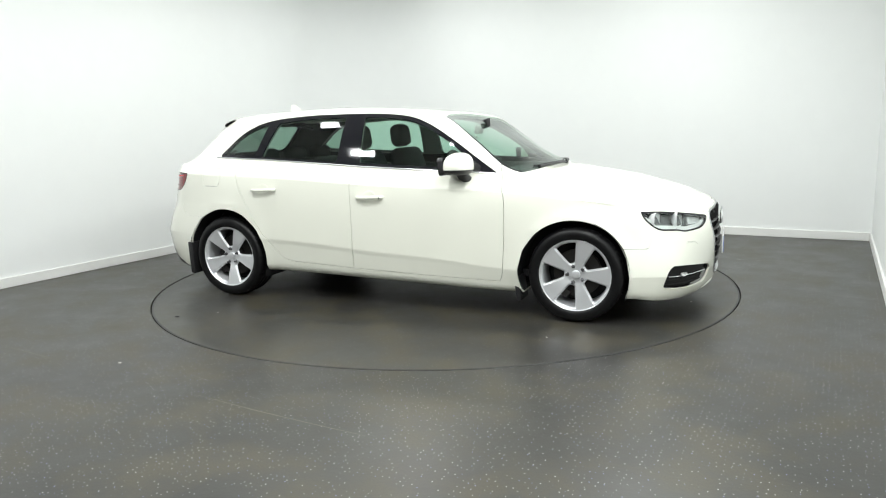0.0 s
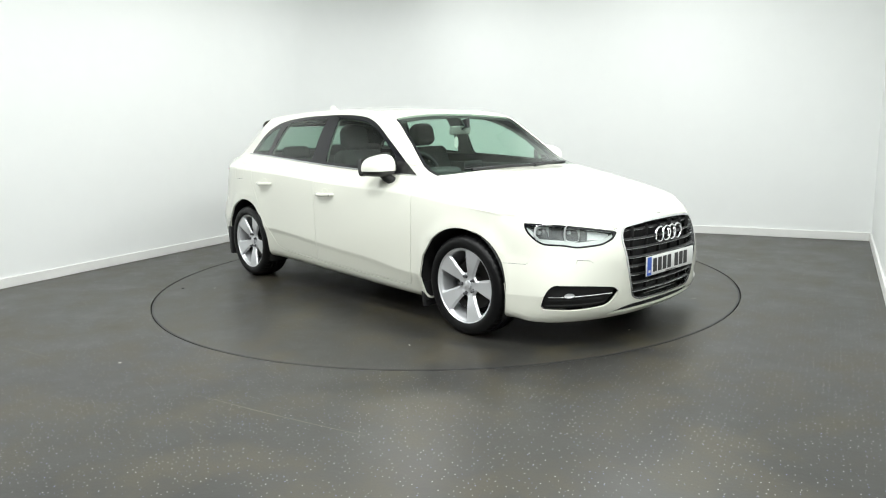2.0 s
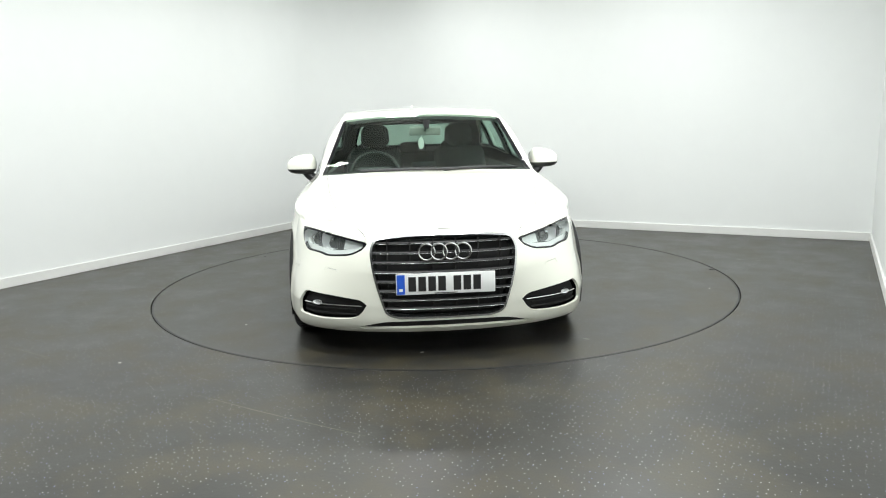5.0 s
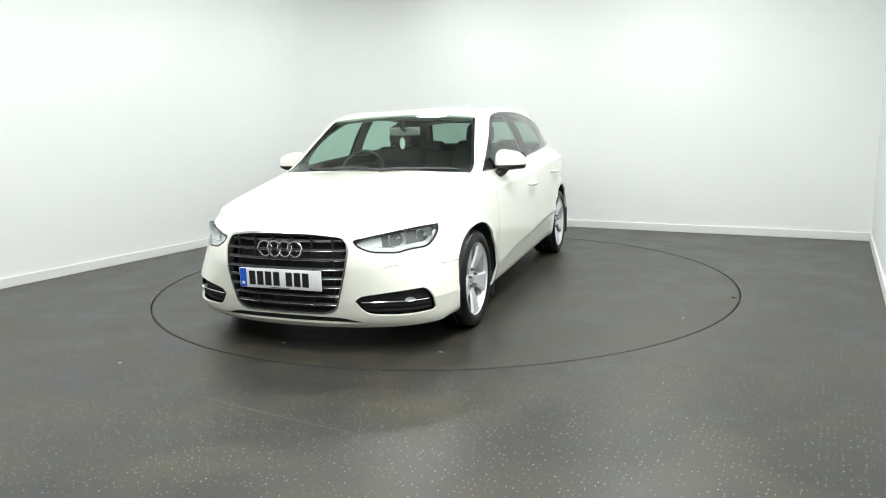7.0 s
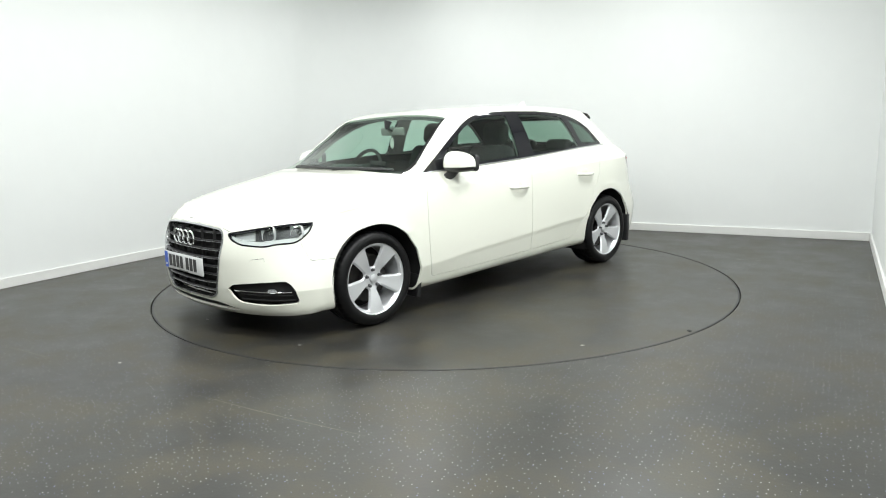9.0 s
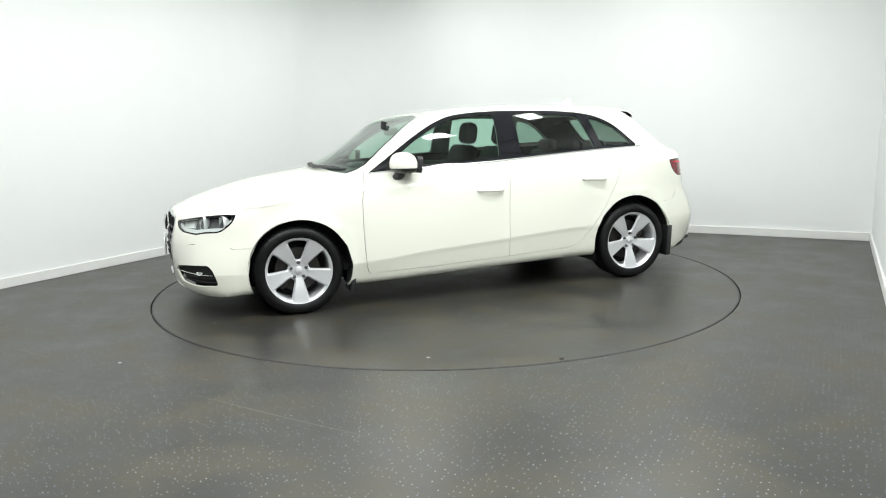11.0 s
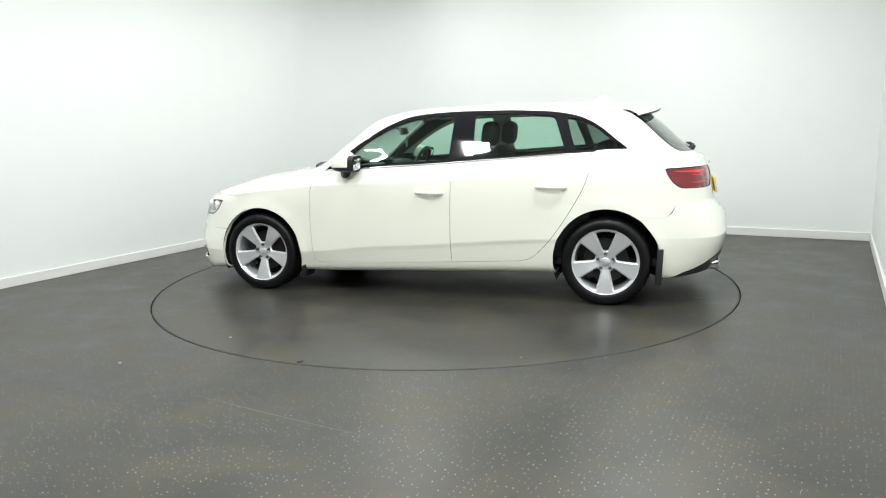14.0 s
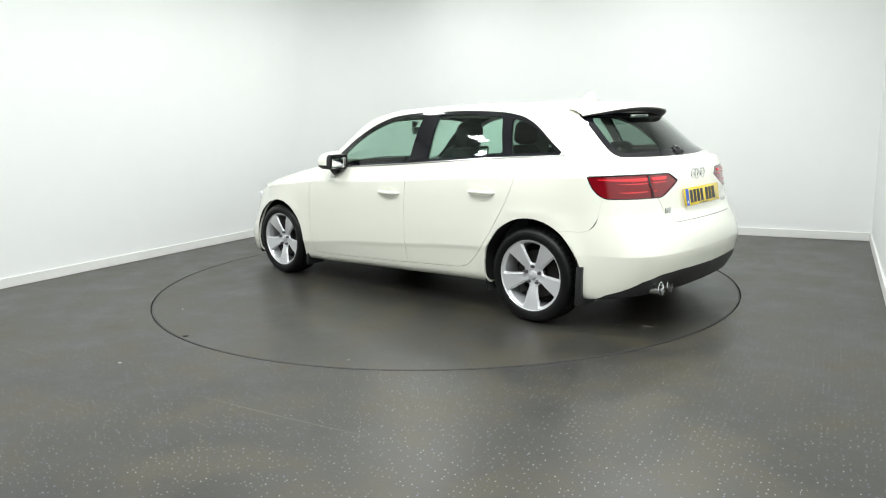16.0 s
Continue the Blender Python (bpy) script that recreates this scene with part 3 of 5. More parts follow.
# outlines of glass, doors, lamps and openings
BAND = [(0.79, 0.927, 0.01), (0.40, 0.947, 0), (-0.2, 0.978, 0), (-1.0, 1.028, 0), (-1.47, 1.043, 0.02), (-1.375, 1.115, 0.05), (-1.25, 1.222, 0.1), (-1.12, 1.286, 0.1), (-0.95, 1.32, 0.1),
        (-0.66, 1.338, 0.1), (-0.25, 1.340, 0.1), (-0.04, 1.332, 0.1), (0.14, 1.310, 0.1), (0.29, 1.252, 0.1), (0.46, 1.155, 0.1), (0.63, 1.037, 0.1)]
SIDE_GLASS = {
    "front": ([(0.60, 0.958, 0.02), (-0.205, 1.000, 0.02), (-0.225, 1.312, 0.02), (-0.04, 1.306, 0.1), (0.13, 1.285, 0.1), (0.28, 1.228, 0.1), (0.45, 1.130, 0.1), (0.56, 1.045, 0.05)], WINDOW),
    "rear": ([(-0.385, 1.008, 0.02), (-1.035, 1.047, 0.02), (-0.945, 1.290, 0.03), (-0.66, 1.312, 0.1), (-0.375, 1.315, 0.02)], WINDOW),
    "quarter": ([(-1.10, 1.052, 0.02), (-1.425, 1.062, 0.02), (-1.35, 1.118, 0.04), (-1.235, 1.212, 0.08), (-1.12, 1.262, 0.08), (-1.03, 1.280, 0.02)], WINDOW_DARK),
}
band, rest = rest.cut(outline(BAND, from_side, 0.02, on_flank))
panes = {}
for nm, (pts, mat) in SIDE_GLASS.items():
    panes[nm], band = band.cut(outline(pts, from_side, 0.02, on_flank))

SCREEN_EDGE = [(-0.80, 0.925, 0.02), (-0.3, 0.951, 0.2), (0, 0.957, 0.2), (0.3, 0.951, 0.2), (0.80, 0.925, 0.02), (0.59, 1.295, 0.05), (0.3, 1.322, 0.2), (0, 1.330, 0.1), (-0.3, 1.322, 0.2), (-0.59, 1.295, 0.05)]
screen, rest = rest.cut(outline(SCREEN_EDGE, from_front, 0.02, lambda V: (V[:, 0] > 0.2) & (V[:, 0] < 1.12) & (V[:, 2] > 0.9)), 0.0)
edge_line = lambda V: V[:, 1] - np.interp(V[:, 2], [0.90, 0.955, 1.298, 1.34], [0.722, 0.705, 0.578, 0.56])
screen, pillar = screen.cut(edge_line)
rest = rest.plus(pillar)
REAR_GLASS = [(-0.625, 1.030, 0.04), (-0.3, 1.020, 0.2), (0.3, 1.020, 0.2), (0.625, 1.030, 0.04), (0.550, 1.295, 0.03), (-0.550, 1.295, 0.03)]
back_glass, rest = rest.cut(outline(REAR_GLASS, from_front, 0.05, lambda V: (V[:, 0] < -1.40) & (V[:, 2] > 0.98)))

HEAD = [(0.655, 0.698, 0.01), (0.80, 0.694, 0.1), (1.02, 0.668, 0.1), (1.175, 0.642, 0.012), (1.155, 0.604, 0.03), (1.09, 0.572, 0.04), (0.94, 0.560, 0.04), (0.875, 0.574, 0.03), (0.745, 0.579, 0.05), (0.672, 0.645, 0.04)]
head, rest = rest.cut(outline(HEAD, front_corner, 0.02, lambda V: V[:, 0] > 1.5))
TAILLIGHT = [(0.612, 0.930, 0.015), (0.85, 0.936, 0.1), (1.15, 0.928, 0.015), (1.225, 0.878, 0.01), (1.08, 0.788, 0.03), (0.70, 0.795, 0.04), (0.64, 0.850, 0.04)]
tail, rest = rest.cut(outline(TAILLIGHT, rear_corner, 0.02, lambda V: V[:, 0] < -1.5))
GRILLE = [(-0.365, 0.664, 0.05), (-0.2, 0.683, 0.2), (0, 0.688, 0.2), (0.2, 0.683, 0.2), (0.365, 0.664, 0.05), (0.393, 0.600, 0.05), (0.375, 0.45, 0.1), (0.318, 0.258, 0.05), (0.25, 0.238, 0.05),
          (-0.25, 0.238, 0.05), (-0.318, 0.258, 0.05), (-0.375, 0.45, 0.1), (-0.393, 0.600, 0.05)]
grille, rest = rest.cut(outline(GRILLE, from_front, 0.04, lambda V: V[:, 0] > 1.7))
FOG = [(0.775, 0.372, 0.03), (0.98, 0.362, 0.1), (1.20, 0.335, 0.02), (1.13, 0.235, 0.05), (0.95, 0.222, 0.08), (0.735, 0.235, 0.02)]
fog, rest = rest.cut(outline(FOG, front_corner, 0.02, lambda V: V[:, 0] > 1.5))
SLOT = [(-0.53, 0.168, 0.01), (-0.33, 0.220, 0.06), (0, 0.226, 0.1), (0.33, 0.220, 0.06), (0.53, 0.168, 0.01), (0.3, 0.180, 0.1), (0, 0.182, 0.1), (-0.3, 0.180, 0.1)]
slot, rest = rest.cut(outline(SLOT, from_front, 0.02, lambda V: V[:, 0] > 1.7))
VALANCE = [(-0.86, 0.10), (0.86, 0.10), (0.80, 0.235), (0.70, 0.315), (0.58, 0.350), (0.42, 0.360), (0, 0.354), (-0.42, 0.360), (-0.58, 0.350), (-0.70, 0.315), (-0.80, 0.235)]
valance, rest = rest.cut(outline(VALANCE, from_front, 0.0, lambda V: V[:, 0] < -1.72))

GAP_W = 0.0018
FRONT_DOOR = [(0.80, 0.99, 0), (0.846, 0.84, 0.05), (0.866, 0.77, 0.1), (0.870, 0.55, 0.1), (0.856, 0.30, 0.05), (0.838, 0.238, 0.02), (0.30, 0.250, 0)]
REAR_DOOR = [(-0.239, 0.270, 0), (-0.745, 0.295, 0.05), (-0.825, 0.318, 0.05), (-0.938, 0.437, 0.1), (-1.04, 0.579, 0.1), (-1.16, 0.785, 0.1), (-1.207, 0.915, 0.05), (-1.20, 1.08, 0)]
low_flank = lambda V: (V[:, 1] > 0.5) & (V[:, 2] < 1.07) & (V[:, 0] < 1.0)


def panel(shape, source, gap=GAP_W):
    """Cuts a panel out of the skin with a narrow gap round it."""
    wide, left = source.cut(shape, gap)
    return wide.cut(shape, -gap)[0], left


both_doors, rest = panel(outline(FRONT_DOOR + REAR_DOOR, from_side, 0.03, low_flank), rest)
door_line = lambda V: V[:, 0] - np.interp(V[:, 2], [0.27, 0.40, 0.52, 0.70, 0.887, 0.97, 1.05], [-0.239, -0.235, -0.234, -0.237, -0.246, -0.257, -0.276])
door_r, ahead_of_gap = both_doors.cut(door_line, -GAP_W)
door_f = ahead_of_gap.cut(door_line, GAP_W)[1]
BROW = lambda y: np.interp(y, [0, 0.2, 0.36, 0.42, 0.6], [0.692, 0.688, 0.670, 0.648, 0.66])


def under_brow(V):
    """Height above the joint between the front bumper and the bonnet and wings."""
    x, y = V[:, 0], V[:, 1]
    side_z = np.interp(x, [1.5, 1.75, 1.79, 1.9], [0.478, 0.476, 0.60, 0.645])
    f = np.clip((x - 1.95) / 0.06, 0, 1)
    return np.where(x > 1.5, V[:, 2] - (side_z * (1 - f) + BROW(y) * f), 9.0)


bumper_f, rest = panel(under_brow, rest, 0.0008)
BONNET = [(2.3, -0.39, 0), (2.3, 0.39, 0), (2.05, 0.40, 0.05), (1.90, 0.505, 0.1), (1.7, 0.585, 0.1), (1.4, 0.635, 0.1), (1.05, 0.668, 0.05), (0.93, 0.675, 0.02), (1.0, 0.55, 0.2), (1.06, 0.3, 0.2), (1.085, 0, 0.2), (1.06, -0.3, 0.2), (1.0, -0.55, 0.2), (0.93, -0.675, 0)]
bonnet, rest = panel(outline(BONNET, from_above, 0.05, lambda V: (V[:, 0] > 0.8) & (V[:, 2] > 0.60)), rest, 0.0014)
HATCH = [(-0.66, 1.30, 0.03), (0.66, 1.30, 0.03), (0.64, 1.03, 0.02), (0.585, 0.93, 0.05), (0.50, 0.78, 0.05), (0.455, 0.665, 0.04), (0.40, 0.640, 0.03), (-0.40, 0.640, 0.03), (-0.455, 0.665, 0.04), (-0.50, 0.78, 0.05), (-0.585, 0.93, 0.05), (-0.64, 1.03, 0.02)]
hatch_line = outline(HATCH, from_front, 0.03)
hatch, rest = panel(lambda V: np.where(V[:, 0] < -1.5, np.maximum(hatch_line(V), V[:, 0] + 1.79), 9.0), rest, 0.0016)
BUMPER_R = [(-1.45, 0.08, 0), (-1.45, 0.600, 0), (-1.70, 0.604, 0.05), (-1.755, 0.645, 0.05), (-1.78, 0.812, 0.01), (-2.3, 0.812, 0), (-2.3, 0.08, 0)]
bumper_r, rest = panel(outline(BUMPER_R, from_side, 0.02, lambda V: V[:, 0] < -1.4), rest, 0.0003)

washer, bumper_f = panel(outline([(0.935, 0.447, 0.008), (1.035, 0.440, 0.008), (1.035, 0.492, 0.008), (0.935, 0.502, 0.008)], front_corner, 0.008, lambda V: V[:, 0] > 1.6), bumper_f, 0.0010)
FLAP = [(-1.36, 0.835, 0.02), (-1.52, 0.835, 0.02), (-1.52, 0.965, 0.02), (-1.345, 0.965, 0.02)]
flap, right = panel(outline(FLAP, from_side, 0.02, lambda V: V[:, 1] < -0.5), rest.mirrored(), 0.0012)
body = rest.plus(right).mesh("body", PAINT, car)
flap.mesh("fuel_flap", PAINT, car)
washer.mesh("washer_cover", PAINT, car)
washer.mirrored().mesh("washer_cover", PAINT, car)
bonnet.both().mesh("bonnet", PAINT, car)
hatch.both().mesh("tailgate", PAINT, car)
bumper_f.both().mesh("front_bumper", PAINT, car)
bumper_r.both().mesh("rear_bumper", PAINT, car)
valance.both().mesh("rear_valance", BLACK_PLASTIC, car, "black plastic lower rear valance")
slot.both().pushed(0.03).mesh("lower_slot", BLACK_PLASTIC, car, "narrow black air slot")
screen.cut(lambda V: edge_line(V) + 0.022)[0].both().mesh("windscreen", SCREEN, car, "green-tinted windscreen glass", 0)
screen_side = screen.cut(lambda V: edge_line(V) + 0.022)[1]
screen_side.mesh("screen_edge", BLACK_GLOSS, car, "black screen border", 0)
screen_side.mirrored().mesh("screen_edge", BLACK_GLOSS, car, "black screen border", 0)
clear, border = back_glass.cut(outline([(-0.575, 1.05, 0.05), (0.575, 1.05, 0.05), (0.50, 1.272, 0.05), (-0.50, 1.272, 0.05)], from_front, 0.05))
rear_window = clear.both().mesh("rear_window", WINDOW_DARK, car, "dark tinted rear window", 0)
border.both().mesh("rear_window_border", BLACK_GLOSS, car, "black glass border", 0)
doors = []
for side in (1, -1):
    pick = (lambda s: s) if side > 0 else (lambda s: s.mirrored())
    d1 = pick(door_f).mesh("front_door", PAINT, car)
    d2 = pick(door_r).mesh("rear_door", PAINT, car)
    doors += [(d1, side, "f"), (d2, side, "r")]
    pick(band).mesh("window_surround", BLACK_GLOSS, car, "gloss black pillars and window surround", 0.01)
    pick(panes["front"]).mesh("front_window", WINDOW, car, "green-tinted side glass", 0)
    pick(panes["rear"]).mesh("rear_side_window", WINDOW, car, "green-tinted side glass", 0)
    pick(panes["quarter"]).mesh("quarter_window", WINDOW_DARK, car, "dark quarter glass", 0)
# dark shell behind the gaps
inner = skin
for ax, az, ar in ARCHES:
    _, inner = inner.cut(lambda V, ax=ax, az=az, ar=ar: np.where(on_flank(V), np.hypot(V[:, 0] - ax, V[:, 2] - az) - ar - 0.012, 9.0))
_, inner = inner.cut(outline(BAND, from_side, 0.02, on_flank), -0.02)
_, inner = inner.cut(lambda V: np.where((V[:, 0] > 0.2) & (V[:, 0] < 1.12) & (V[:, 2] > 0.9), np.maximum(outline(SCREEN_EDGE, from_front, 0.02)(V), edge_line(V)), 9.0), -0.02)
_, inner = inner.cut(outline(REAR_GLASS, from_front, 0.05, lambda V: (V[:, 0] < -1.40) & (V[:, 2] > 0.98)), -0.02)
_, inner = inner.cut(outline(HEAD, front_corner, 0.02, lambda V: V[:, 0] > 1.5))
_, inner = inner.cut(outline(GRILLE, from_front, 0.04, lambda V: V[:, 0] > 1.7))
_, inner = inner.cut(outline(FOG, front_corner, 0.02, lambda V: V[:, 0] > 1.5))
inner.pushed(0.016).both().mesh("inner_shell", DARK_INNER, car, "dark inner side of the body shell", 0)


# pale lining of the roof and of the pillars
roof = skin.cut(lambda V: np.where((V[:, 0] > -1.45) & (V[:, 0] < 0.27), 1.315 - V[:, 2], 9.0))[0]
roof.pushed(0.030).both().mesh("headliner", LINER, car, "pale grey headliner", 0)
trim_piece = band.cut(lambda V: 1.0 - V[:, 2])[0]
for side in (1, -1):
    trim_side = trim_piece.pushed(0.022)
    (trim_side if side > 0 else trim_side.mirrored()).mesh("pillar_trim", LINER, car, "pale grey inner pillar trim", 0)


# ---- parts that sit on the skin ----
def spot(u, v, view, where):
    """The skin's point and outward normal nearest to (u, v) in a view."""
    ok = np.where(where(skin.V))[0]
    q = view(skin.V[ok])
    i = ok[np.argmin((q[:, 0] - u) ** 2 + (q[:, 1] - v) ** 2)]
    return Vector(skin.V[i]), Vector(skin.N[i])


def sided(p, side):
    return Vector((p[0], p[1] * side, p[2]))


# wheels ------------------------------------------------------------------
def rim_openings(V):
    """Above nought on the five paddle-shaped spokes, the hub and the rim; below nought in the openings between them."""
    a, r = np.arctan2(V[:, 2], V[:, 0]), np.hypot(V[:, 0], V[:, 2])
    rel = np.abs((a + math.pi / 2 + math.pi / 5) % (2 * math.pi / 5) - math.pi / 5)
    d = [0.032 + 0.235 * np.clip(r - 0.080, 0, 1) - r * np.sin(rel), 0.074 - r, r - 0.205]
    k = 260.0
    return np.log(sum(np.exp(np.clip(q * k, -40, 40)) for q in d)) / k


def rim_face():
    """The five-spoke face of a wheel in the xz plane, outer side at +y: flat spokes with bevelled flanks."""
    rs = np.linspace(0.020, 0.226, 60)
    n = 400
    V, F = [], []
    dish = curve((0.0, -0.034), (0.05, -0.032), (0.075, -0.026), (0.12, -0.015), (0.18, -0.006), (0.205, -0.003), (0.226, 0.0))
    for r in rs:
        for k in range(n):
            a = 2 * math.pi * k / n
            V.append((r * math.cos(a), float(dish(r)), r * math.sin(a)))
    for i in range(len(rs) - 1):
        for k in range(n):
            F.append((i * n + k, (i + 1) * n + k, (i + 1) * n + (k + 1) % n, i * n + (k + 1) % n))
    V = np.array(V)
    V[:, 1] -= 0.014 * np.clip(1 - rim_openings(V) / 0.010, 0, 1.3) ** 1.3
    sk = skin_of(V, F)
    if sk.N[len(V) // 2][1] < 0:
        sk = Skin(sk.V, -sk.N, [f[::-1] for f in sk.F])
    return sk.cut(rim_openings)[1]


RIM = rim_face()


def wheel(x, side, turn):
    """A wheel standing at x on one side of the car: tyre, alloy, hub cap, bolts, brake."""
    m = pose(x, side * 0.862, HUB_Z, 0, 0, 0 if side > 0 else 180) @ pose(0, 0, 0, 0, turn, 0)
    hub = part("wheel", lathe([(0.2295, 0.0), (0.2300, 0.004), (0.226, 0.006), (0.222, 0.002), (0.218, -0.012), (0.210, -0.03), (0.203, -0.09), (0.200, -0.18), (0.215, -0.205)], 72), ALLOY, car, "silver five-spoke alloy wheel", m=m)
    tyre = [(0.222, 0.001), (0.228, 0.008), (0.240, 0.014), (0.258, 0.017), (0.275, 0.014), (0.290, 0.004), (0.298, -0.010), (0.3025, -0.026)]
    for gx in (-0.058, -0.100, -0.142):
        tyre += [(TYRE_R, gx + 0.010), (TYRE_R - 0.006, gx + 0.004), (TYRE_R - 0.006, gx - 0.004), (TYRE_R, gx - 0.010)]
    tyre += [(0.3025, -0.176), (0.298, -0.192), (0.285, -0.208), (0.250, -0.215), (0.215, -0.205)]
    bm = lathe(tyre, 192)
    for v in bm.verts:                      # cross cuts between the tread blocks of both shoulders
        r, k = math.hypot(v.co.x, v.co.z), round(math.atan2(v.co.z, v.co.x) / (2 * math.pi / 192))
        if r > 0.295 and k % 4 == 0 and (v.co.y > -0.05 or v.co.y < -0.15):
            v.co.x, v.co.z = v.co.x * (r - 0.005) / r, v.co.z * (r - 0.005) / r
    part("tyre", bm, RUBBER, hub, "black road tyre")
    face = RIM.mesh("spokes", ALLOY, hub, "silver spokes", 0.03)
    # added black disc: gives the wheel openings the shade behind the spokes
    part("shade_disc", lathe([(0.204, -0.165), (0.12, -0.16), (0.02, -0.16)], 48), DARK_INNER, hub)
    part("brake_disc", lathe([(0.075, -0.085), (0.15, -0.085), (0.152, -0.09), (0.152, -0.11), (0.075, -0.11)], 60), IRON, hub, "grey iron brake disc")
    part("brake_hub", lathe([(0.005, -0.05), (0.055, -0.052), (0.072, -0.062), (0.075, -0.11)], 40), IRON, hub)
    part("centre_cap", lathe([(0.001, -0.018), (0.020, -0.019), (0.026, -0.022), (0.028, -0.036)], 40), ALLOY, hub, "round silver centre cap")
    for k in range(5):
        a = math.radians(90 + 72 * k)
        bm = lathe([(0.001, 0.002), (0.006, 0.001), (0.0085, -0.003), (0.0095, -0.02), (0.0135, -0.022), (0.0145, -0.03)], 12)
        bmesh.ops.translate(bm, verts=bm.verts, vec=(0.055 * math.cos(a), -0.010, 0.055 * math.sin(a)))
        part("wheel_bolt", bm, ALLOY_DARK, hub)
    bm = cuboid(-0.045, 0.045, -0.125, -0.055, -0.028, 0.028, 0.012)
    part("caliper", bm, IRON, hub, m=pose(0, 0, 0, 0, 35, 0) @ pose(0.145, 0, 0, 0, 90, 0))
    return hub


wheel(WHEEL_F, 1, 0)
wheel(WHEEL_R, 1, 0)
wheel(WHEEL_F, -1, 18)
wheel(WHEEL_R, -1, 6)


# liners of the wheel openings, underside, mud flaps ------------------------------
def liner(ax, az, ar, side):
    bm = bmesh.new()
    rows = []
    prof = [(ar + 0.004, 0.872), (ar + 0.010, 0.80), (ar + 0.012, 0.60), (0.20, 0.58), (0.02, 0.58)]
    for k in range(41):
        a = math.radians(-24 + 228 * k / 40)
        rows.append([bm.verts.new((ax + r * math.cos(a), side * y, max(az + r * math.sin(a), 0.155))) for r, y in prof])
    for p, q in zip(rows, rows[1:]):
        for i in range(len(prof) - 1):
            bm.faces.new((p[i], p[i + 1], q[i + 1], q[i]))
    part("wheel_housing", bm, DARK_INNER, car, "black wheel housing")


for side in (1, -1):
    for arch in ARCHES:
        liner(*arch, side)
    bm = cuboid(-0.010, 0.022, -0.085, 0.085, -0.080, 0.075, 0.006)
    part("front_mud_flap", bm, BLACK_PLASTIC, car, "black mud flap", m=pose(0.945, side * 0.785, 0.195, 0, -8, 0))
    bm = cuboid(-0.012, 0.030, -0.10, 0.10, -0.125, 0.115, 0.006)
    for v in bm.verts:
        if v.co.z < 0:
            v.co.x += 0.035
    part("rear_mud_flap", bm, BLACK_PLASTIC, car, "black mud flap", m=pose(-1.695, side * 0.775, 0.285, 0, 6, 0))
under = cuboid(-1.93, 1.98, -0.60, 0.60, 0.20, 0.235, 0.01)
join(under, cuboid(-0.93, 0.92, -0.82, 0.82, 0.215, 0.25, 0.005))
part("underbody", under, DARK_INNER, car, "dark underside of the car")

# door handles, belt strips, mirrors -------------------------------------
for door, side, kind in doors:
    cx, cz = (-0.085, 0.771) if kind == "f" else (-0.952, 0.812)
    p, n = spot(cx, cz, from_side, on_flank)
    y = p.y
    pts = [(cx + 0.10, y - 0.004, cz + 0.003), (cx + 0.088, y + 0.018, cz + 0.003), (cx + 0.05, y + 0.030, cz + 0.002), (cx, y + 0.034, cz), (cx - 0.05, y + 0.030, cz - 0.001), (cx - 0.088, y + 0.018, cz - 0.001), (cx - 0.10, y - 0.004, cz - 0.001)]
    bm = sweep([sided(q, side) for q in pts], [0.010, 0.011, 0.012, 0.012, 0.012, 0.011, 0.010], 10, 1.15)
    part("door_handle", bm, PAINT, door)
    bm = bmesh.new()
    ring = []
    for r, d in ((1.0, 0.0006), (0.85, 0.003), (0.6, 0.0015), (0.3, 0.0010)):
        ring.append([bm.verts.new(sided((cx + r * 0.05 * math.cos(t), y + d, cz + 0.006 + r * 0.042 * max(math.sin(t), -0.25)), side)) for t in [2 * math.pi * k / 28 for k in range(28)]])
    for p1, p2 in zip(ring, ring[1:]):
        for k in range(28):
            bm.faces.new((p1[k], p1[(k + 1) % 28], p2[(k + 1) % 28], p2[k]))
    bm.faces.new(ring[-1])
    bmesh.ops.recalc_face_normals(bm, faces=bm.faces[:])
    part("handle_cup", bm, PAINT, door)
    if side < 0 and kind == "f":
        part("key_lock", lathe([(0.001, 0.003), (0.006, 0.002), (0.008, -0.004)], 16), IRON, door, m=pose(cx + 0.082, -y - 0.028, cz, 0, 0, 180))

